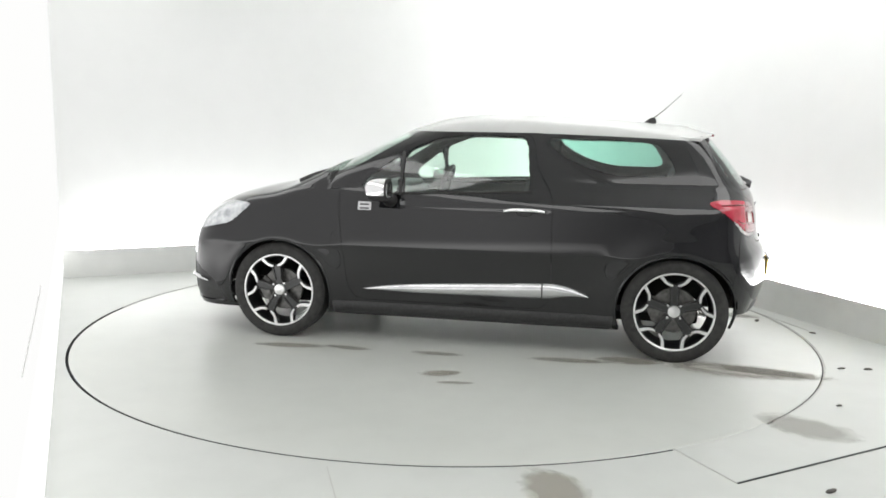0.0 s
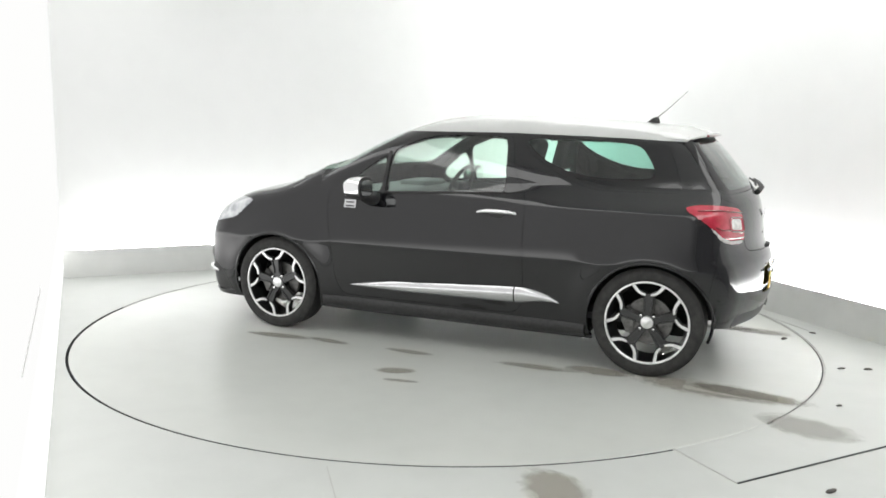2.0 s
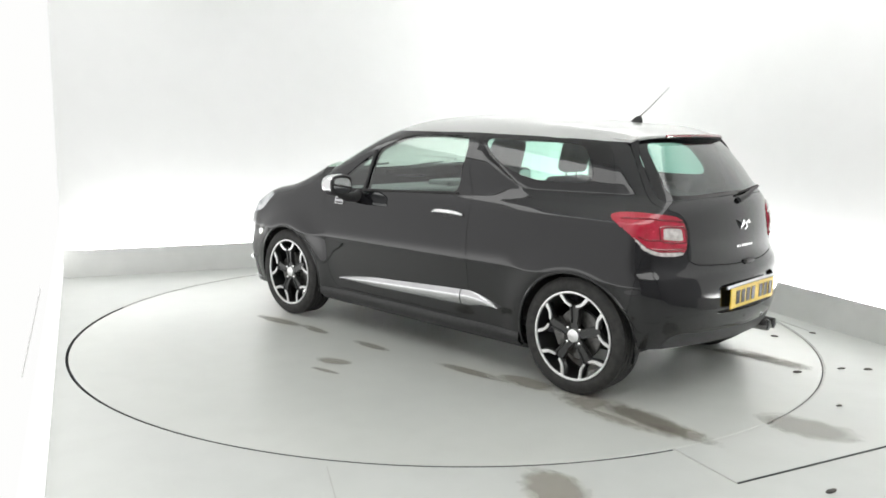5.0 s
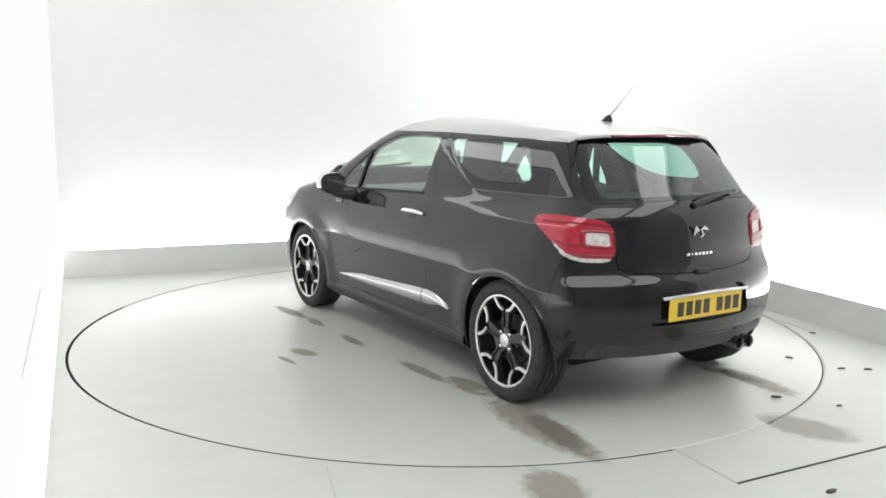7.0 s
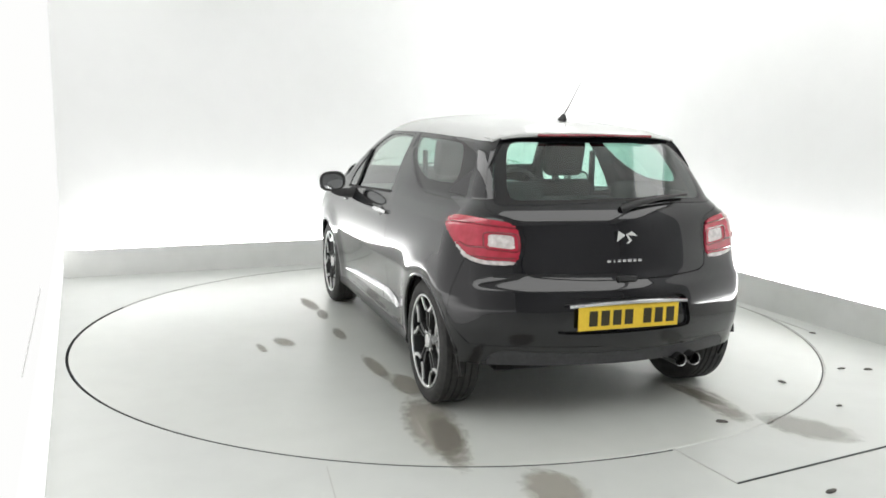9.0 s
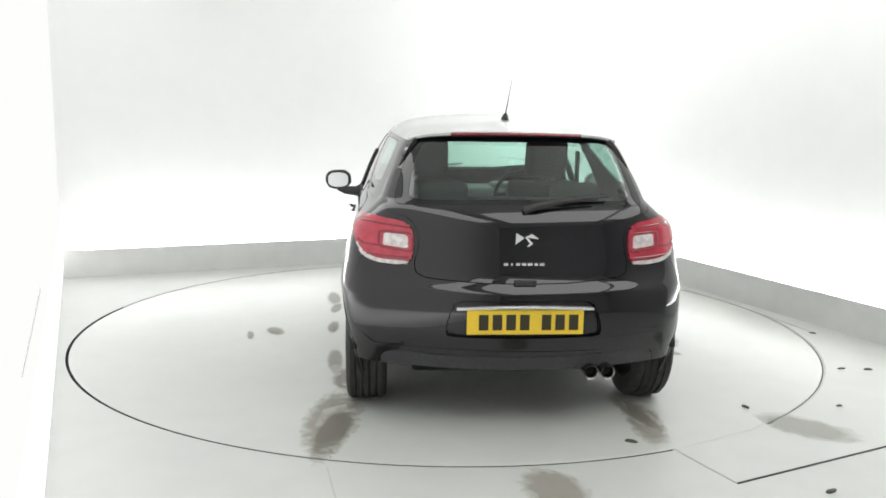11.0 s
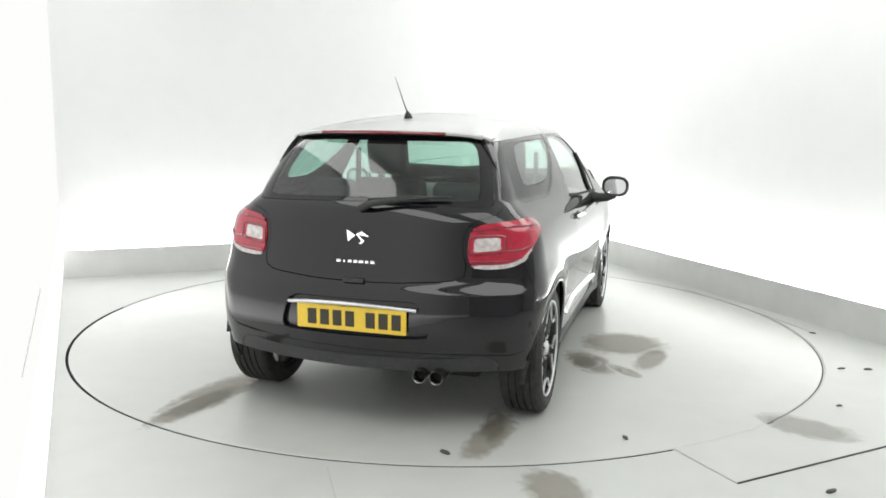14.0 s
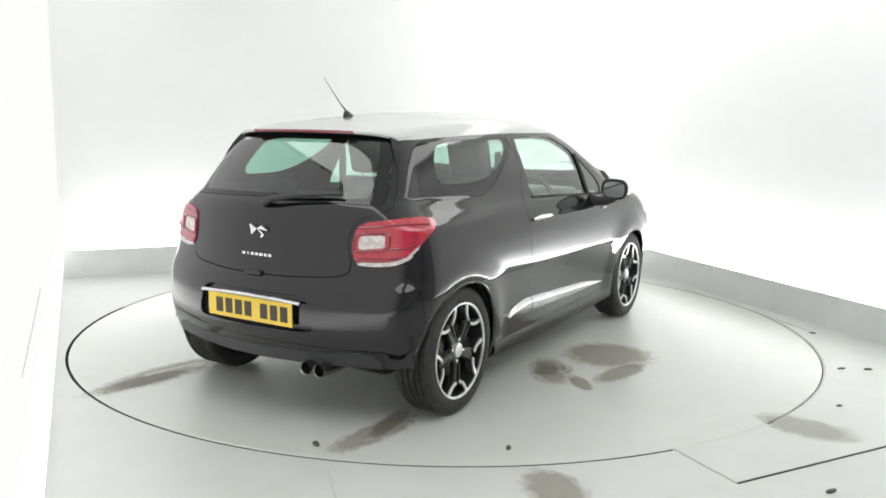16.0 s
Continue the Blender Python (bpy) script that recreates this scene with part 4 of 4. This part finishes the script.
    bm = tube(bmesh.new(), [(-1.70, -0.03, 1.043), (-1.685, -0.2, 1.055), (-1.64, -0.40, 1.062)], [0.006, 0.008, 0.005], 8)
    part("wiper_blade", bm, RUBBER, wiper)
    # twin tailpipes
    for y in (-0.312, -0.389):
        bm = bmesh.new()
        lathe(bm, [(0.028, 0.0), (0.031, -0.002), (0.032, 0.01), (0.032, 0.16), (0.0265, 0.16), (0.0265, 0.004)], 28, pose(-1.80, y, 0.283, 0, 0, -90), closed=True)
        pipe = part("tailpipe", bm, PIPE, car, "round chrome tailpipe")
        bm = bmesh.new()
        lathe(bm, [(0.0001, 0.06), (0.027, 0.05)], 24, pose(-1.80, y, 0.283, 0, 0, -90))
        part("pipe_inside", bm, DARK, pipe)
    # front wipers on the scuttle
    for y in (0.5, -0.1):
        bm = tube(bmesh.new(), [(1.19, y, 0.995), (1.13, y - 0.1, 1.035), (1.05, y - 0.5, 1.08)], [0.016, 0.011, 0.006], 8)
        part("front_wiper", bm, BLACK_PLASTIC, car, "black windscreen wiper")
    for s in (1, -1):
        side_details(car, s)


def side_details(car, s):
    # door handle: chrome bar over a dark cup
    bm = bmesh.new()
    row = [on_skin(q, 0.867, s, o)[0] for q, o in zip(np.linspace(-0.455, -0.215, 9), (0.006, 0.022, 0.03, 0.033, 0.033, 0.033, 0.03, 0.022, 0.006))]
    tube(bm, row, [0.008, 0.0115, 0.0125, 0.0125, 0.0125, 0.0125, 0.012, 0.011, 0.008], 10)
    handle = part("door_handle", bm, CHROME, car, "chrome door handle")
    bm = bmesh.new()
    c, n = on_skin(-0.335, 0.868, s, -0.016)
    bmesh.ops.create_uvsphere(bm, u_segments=20, v_segments=10, radius=1, matrix=Matrix.LocRotScale(c, None, (0.075, 0.022, 0.036)))
    part("handle_cup", bm, BLACK_PLASTIC, handle, "dark cup behind the handle")
    # chrome sill strip, tapered at both ends and split at the door's edge
    for q0, q1, t0, t1 in ((0.66, -0.452, 0.0, 0.75), (-0.46, -0.735, 0.755, 1.0)):
        bm = bmesh.new()
        rows = []
        for k in range(29):
            f = k / 28
            q = q0 + (q1 - q0) * f
            t = t0 + (t1 - t0) * f
            h = (0.022 + 0.022 * min(1, t / 0.7)) * min(1, (t / 0.22) ** 0.55 if t < 0.22 else 1) * min(1, ((1 - t) / 0.2) ** 0.75 if t > 0.8 else 1) + 0.002
            mid = 0.352 + 0.052 * t - (0.032 * ((t - 0.8) / 0.2) ** 2 if t > 0.8 else 0)
            sect = []
            for e in np.linspace(-1, 1, 7):
                p, n = on_skin(q, mid + e * h, s, 0.001 + 0.02 * (1 - e * e) ** 0.55)
                sect.append(bm.verts.new(p))
            rows.append(sect)
        for a, b in zip(rows, rows[1:]):
            for i in range(6):
                bm.faces.new((a[i], a[i + 1], b[i + 1], b[i]))
        part("sill_strip", bm, STRIP, car, "chrome strip along the lower door")
    # sill skirt
    bm = bmesh.new()
    rows = []
    for k in range(31):
        q = 0.87 - 1.75 * k / 30
        sect = []
        for e in np.linspace(0, 1, 6):
            p, n = on_skin(q, 0.175 + 0.085 * e, s, 0.012 * math.sin(math.pi * e) ** 0.5 + 0.001)
            sect.append(bm.verts.new(p))
        rows.append(sect)
    for a, b in zip(rows, rows[1:]):
        for i in range(5):
            bm.faces.new((a[i], a[i + 1], b[i + 1], b[i]))
    part("sill", bm, BLACK_PLASTIC, car, "black side sill")
    # wheel arch lips
    for x in (1.232, -1.232):
        bm = bmesh.new()
        line = []
        for k in range(41):
            a = radians(-20 + 220 * k / 40)
            q, zz = x + 0.344 * math.cos(a), 0.300 + 0.344 * math.sin(a)
            if zz > 0.185:
                line.append(on_skin(q, zz, s, -0.004)[0])
        tube(bm, line, 0.009, 8)
        part("arch_lip", bm, PAINT, car, "black wheel arch lip")
    # door waist seal
    bm = bmesh.new()
    tube(bm, [on_skin(q, 0.942 + (0.70 - q) * 0.041, s, 0.002)[0] for q in np.linspace(0.66, -0.37, 22)], 0.007, 6)
    part("window_seal", bm, RUBBER, car, "black rubber window seal")
    bm = bmesh.new()
    tube(bm, [on_skin(0.44, zz, s, 0.003)[0] for zz in np.linspace(0.945, 1.205, 8)], 0.010, 6)
    part("window_bar", bm, BLACK_PLASTIC, car, "black bar between the side panes")
    # small square chrome badge behind the front wheel
    bm = bmesh.new()
    ps = [on_skin(q, zz, s, 0.003)[0] for q, zz in ((0.70, 0.845), (0.615, 0.845), (0.615, 0.895), (0.70, 0.895))]
    n = on_skin(0.66, 0.87, s)[1]
    vs = [bm.verts.new(p) for p in ps] + [bm.verts.new(p + n * 0.005) for p in ps]
    for f in ((4, 5, 6, 7), (0, 1, 5, 4), (1, 2, 6, 5), (2, 3, 7, 6), (3, 0, 4, 7)):
        bm.faces.new([vs[i] for i in f])
    badge = part("side_badge", bm, STRIP, car, "small square chrome badge")
    for zz in (0.858, 0.880):
        bm = tube(bmesh.new(), [on_skin(q, zz, s, 0.008)[0] for q in (0.685, 0.63)], 0.0045, 6)
        part("badge_bar", bm, SATIN, badge, "dark bar on the badge")
    # door mirror: chrome cap, black housing and foot, glass
    sq = lambda c, e: math.copysign(abs(c) ** e, c)

    def pod(grow):
        bm = bmesh.new()
        bmesh.ops.create_uvsphere(bm, u_segments=28, v_segments=16, radius=1)
        for v in bm.verts:
            x, y, z = v.co
            x = max(x, -0.3)
            v.co = Vector((0.505 + (0.105 + grow) * sq(x, 0.85), s * (0.93 + (0.086 + grow) * sq(y, 0.75) + 0.012 * z), 0.985 + (0.066 + grow) * sq(z, 0.75) - 0.012 * y))
        return bm
    mirror = part("mirror", pod(0.0), BLACK_PLASTIC, car, "door mirror housing")
    bm = pod(0.004)
    for place, way in (((0, 0, 0.957), (0, 0, -1)), ((0.474, 0, 0), (-1, 0, 0))):
        bmesh.ops.bisect_plane(bm, geom=bm.verts[:] + bm.edges[:] + bm.faces[:], plane_co=place, plane_no=way, clear_outer=True)
    part("mirror_cap", bm, CHROME, mirror, "bright chrome mirror cap")
    bm = bmesh.new()
    outline = [(0.070 * sq(math.cos(a), 0.7), 0.050 * sq(math.sin(a), 0.7)) for a in np.linspace(0, 2 * math.pi, 28, endpoint=False)]
    plate(bm, outline, 0, 0.003, pose(0.4650, s * 0.93, 0.985, 0, 0, 90))
    part("mirror_glass", bm, MIRROR, mirror, "mirror glass", smooth=False)
    bm = tube(bmesh.new(), [(0.49, s * 0.77, 0.915), (0.485, s * 0.81, 0.905), (0.485, s * 0.88, 0.91), (0.49, s * 0.93, 0.93)], [0.04, 0.034, 0.028, 0.024], 12)
    part("mirror_foot", bm, BLACK_PLASTIC, mirror, "black mirror foot")


# ---- cabin ----
def seat(car, x, y, high=True):
    bm = bmesh.new()
    box(bm, x + 0.02, y, 0.52, 0.52, 0.50, 0.16, 0.06, seg=3)
    s = part("seat", bm, FABRIC, car, "dark fabric seat")
    lean = pose(x - 0.24, y, 0.55, 0, -14, 0)
    bm = box(bmesh.new(), 0, 0, 0.25, 0.13, 0.46, 0.52, 0.06, lean, 4)
    part("seat_back", bm, FABRIC, s)
    bm = box(bmesh.new(), 0.01, 0, 0.655, 0.10, 0.25, 0.23, 0.049, lean, 5)
    part("headrest", bm, FABRIC, s)
    for k in (-0.06, 0.06):
        bm = tube(bmesh.new(), [lean @ Vector((0, k, 0.49)), lean @ Vector((0.01, k, 0.56))], 0.006, 8)
        part("headrest_post", bm, CHROME, s)


def build_cabin(car):
    for y in (0.36, -0.36):
        seat(car, -0.02, y)
    bm = bmesh.new()
    box(bm, -0.88, 0, 0.50, 0.48, 1.16, 0.16, 0.06, seg=3)
    bench = part("rear_bench", bm, FABRIC, car, "dark fabric rear bench")
    lean = pose(-1.12, 0, 0.55, 0, -18, 0)
    bm = box(bmesh.new(), 0, 0, 0.24, 0.13, 1.12, 0.50, 0.05, lean, 3)
    part("bench_back", bm, FABRIC, bench)
    for y in (0.33, -0.33):
        bm = box(bmesh.new(), 0.0, y, 0.52, 0.09, 0.25, 0.11, 0.04, lean, 3)
        part("headrest", bm, FABRIC, bench)
    bm = box(bmesh.new(), -1.42, 0, 0.955, 0.36, 1.06, 0.03, 0.01)
    part("parcel_shelf", bm, FABRIC, car, "dark parcel shelf")
    bm = bmesh.new()
    box(bm, 0.80, 0, 0.80, 0.5, 1.30, 0.26, 0.07, seg=3)
    box(bm, 0.70, -0.36, 0.935, 0.22, 0.36, 0.06, 0.028, seg=3)
    part("dashboard", bm, DASH, car, "grey moulded dashboard")
    wheel_m = pose(0.40, -0.36, 0.90, 0, 0, 90) @ pose(0, 0, 0, -24, 0, 0)
    bm = bmesh.new()
    lathe(bm, [(0.185 + 0.015 * math.cos(a), 0.015 * math.sin(a)) for a in np.linspace(0, 2 * math.pi, 10, endpoint=False)], 40, wheel_m, closed=True)
    sw = part("steering_wheel", bm, BLACK_PLASTIC, car, "black leather steering wheel")
    bm = bmesh.new()
    box(bm, 0, 0, 0, 0.15, 0.04, 0.12, 0.02, wheel_m)
    for a in (0, 180, 270):
        d = (math.cos(radians(a)), math.sin(radians(a)))
        tube(bm, [wheel_m @ Vector((0.06 * d[0], 0, 0.06 * d[1])), wheel_m @ Vector((0.18 * d[0], 0, 0.18 * d[1]))], 0.014, 8)
    part("steering_hub", bm, SATIN, sw, "satin grey steering wheel hub")
    bm = tube(bmesh.new(), [(0.44, -0.36, 0.88), (0.65, -0.36, 0.80)], 0.035, 10)
    part("steering_column", bm, BLACK_PLASTIC, sw)
    bm = box(bmesh.new(), 0.235, 0.0, 1.315, 0.035, 0.21, 0.065, 0.015)
    im = part("inner_mirror", bm, BLACK_PLASTIC, car, "black inside mirror")
    bm = tube(bmesh.new(), [(0.25, 0, 1.33), (0.30, 0, 1.365)], 0.012, 8)
    part("mirror_stem", bm, BLACK_PLASTIC, im)
    bm = box(bmesh.new(), 0.216, 0, 1.315, 0.002, 0.19, 0.05, 0, None)
    part("inner_mirror_glass", bm, MIRROR, im, smooth=False)
    bm = bmesh.new()
    box(bm, -0.1, 0, 0.30, 2.1, 1.44, 0.04, 0.01)
    box(bm, 0.25, 0, 0.46, 0.7, 0.2, 0.3, 0.04)
    box(bm, -1.45, 0, 0.44, 0.5, 0.9, 0.04, 0.01)
    box(bm, 1.02, 0, 0.62, 0.04, 1.30, 0.6, 0.01)
    part("cabin_floor", bm, FABRIC, car, "dark carpet and centre console")
    bm = box(bmesh.new(), -0.45, 0, 1.36, 1.2, 0.86, 0.02, 0.008)
    part("headliner", bm, SATIN, car, "grey headliner")
    for s in (1, -1):
        bm = box(bmesh.new(), 0.12, s * 0.735, 0.66, 1.1, 0.05, 0.54, 0.02)
        part("door_trim", bm, BLACK_PLASTIC, car, "black inner door trim")
        bm = box(bmesh.new(), -0.42, s * 0.55, 0.98, 0.05, 0.02, 0.5, 0.008, pose(0, 0, 0))
        part("belt_strap", bm, FABRIC, car, "dark seat belt strap")


# ---- build ----
build_booth()
build_floor_marks()
turntable = build_turntable()
car = thing("car", "glossy black three-door hatchback with white roof and black alloy wheels", "car")
build_body(car)
build_wheels(car)
build_cabin(car)
build_details(car)


def heading(t):
    """The car's heading in degrees; the table turns clockwise, slowly gaining pace."""
    return 168.83 - 6.2327 * t - 0.05995 * t * t + 0.001365 * t ** 3


def motions():
    times = [0.5 * k for k in range(33)]
    table_rows, car_rows = [], []
    for t in times:
        turn = Matrix.Rotation(radians(heading(t)), 4, "Z")
        table_rows.append((t, turn))
        car_rows.append((t, turn @ Matrix.Translation((-0.258, -0.179, 0))))
    walk(turntable, table_rows)
    walk(car, car_rows)


motions()
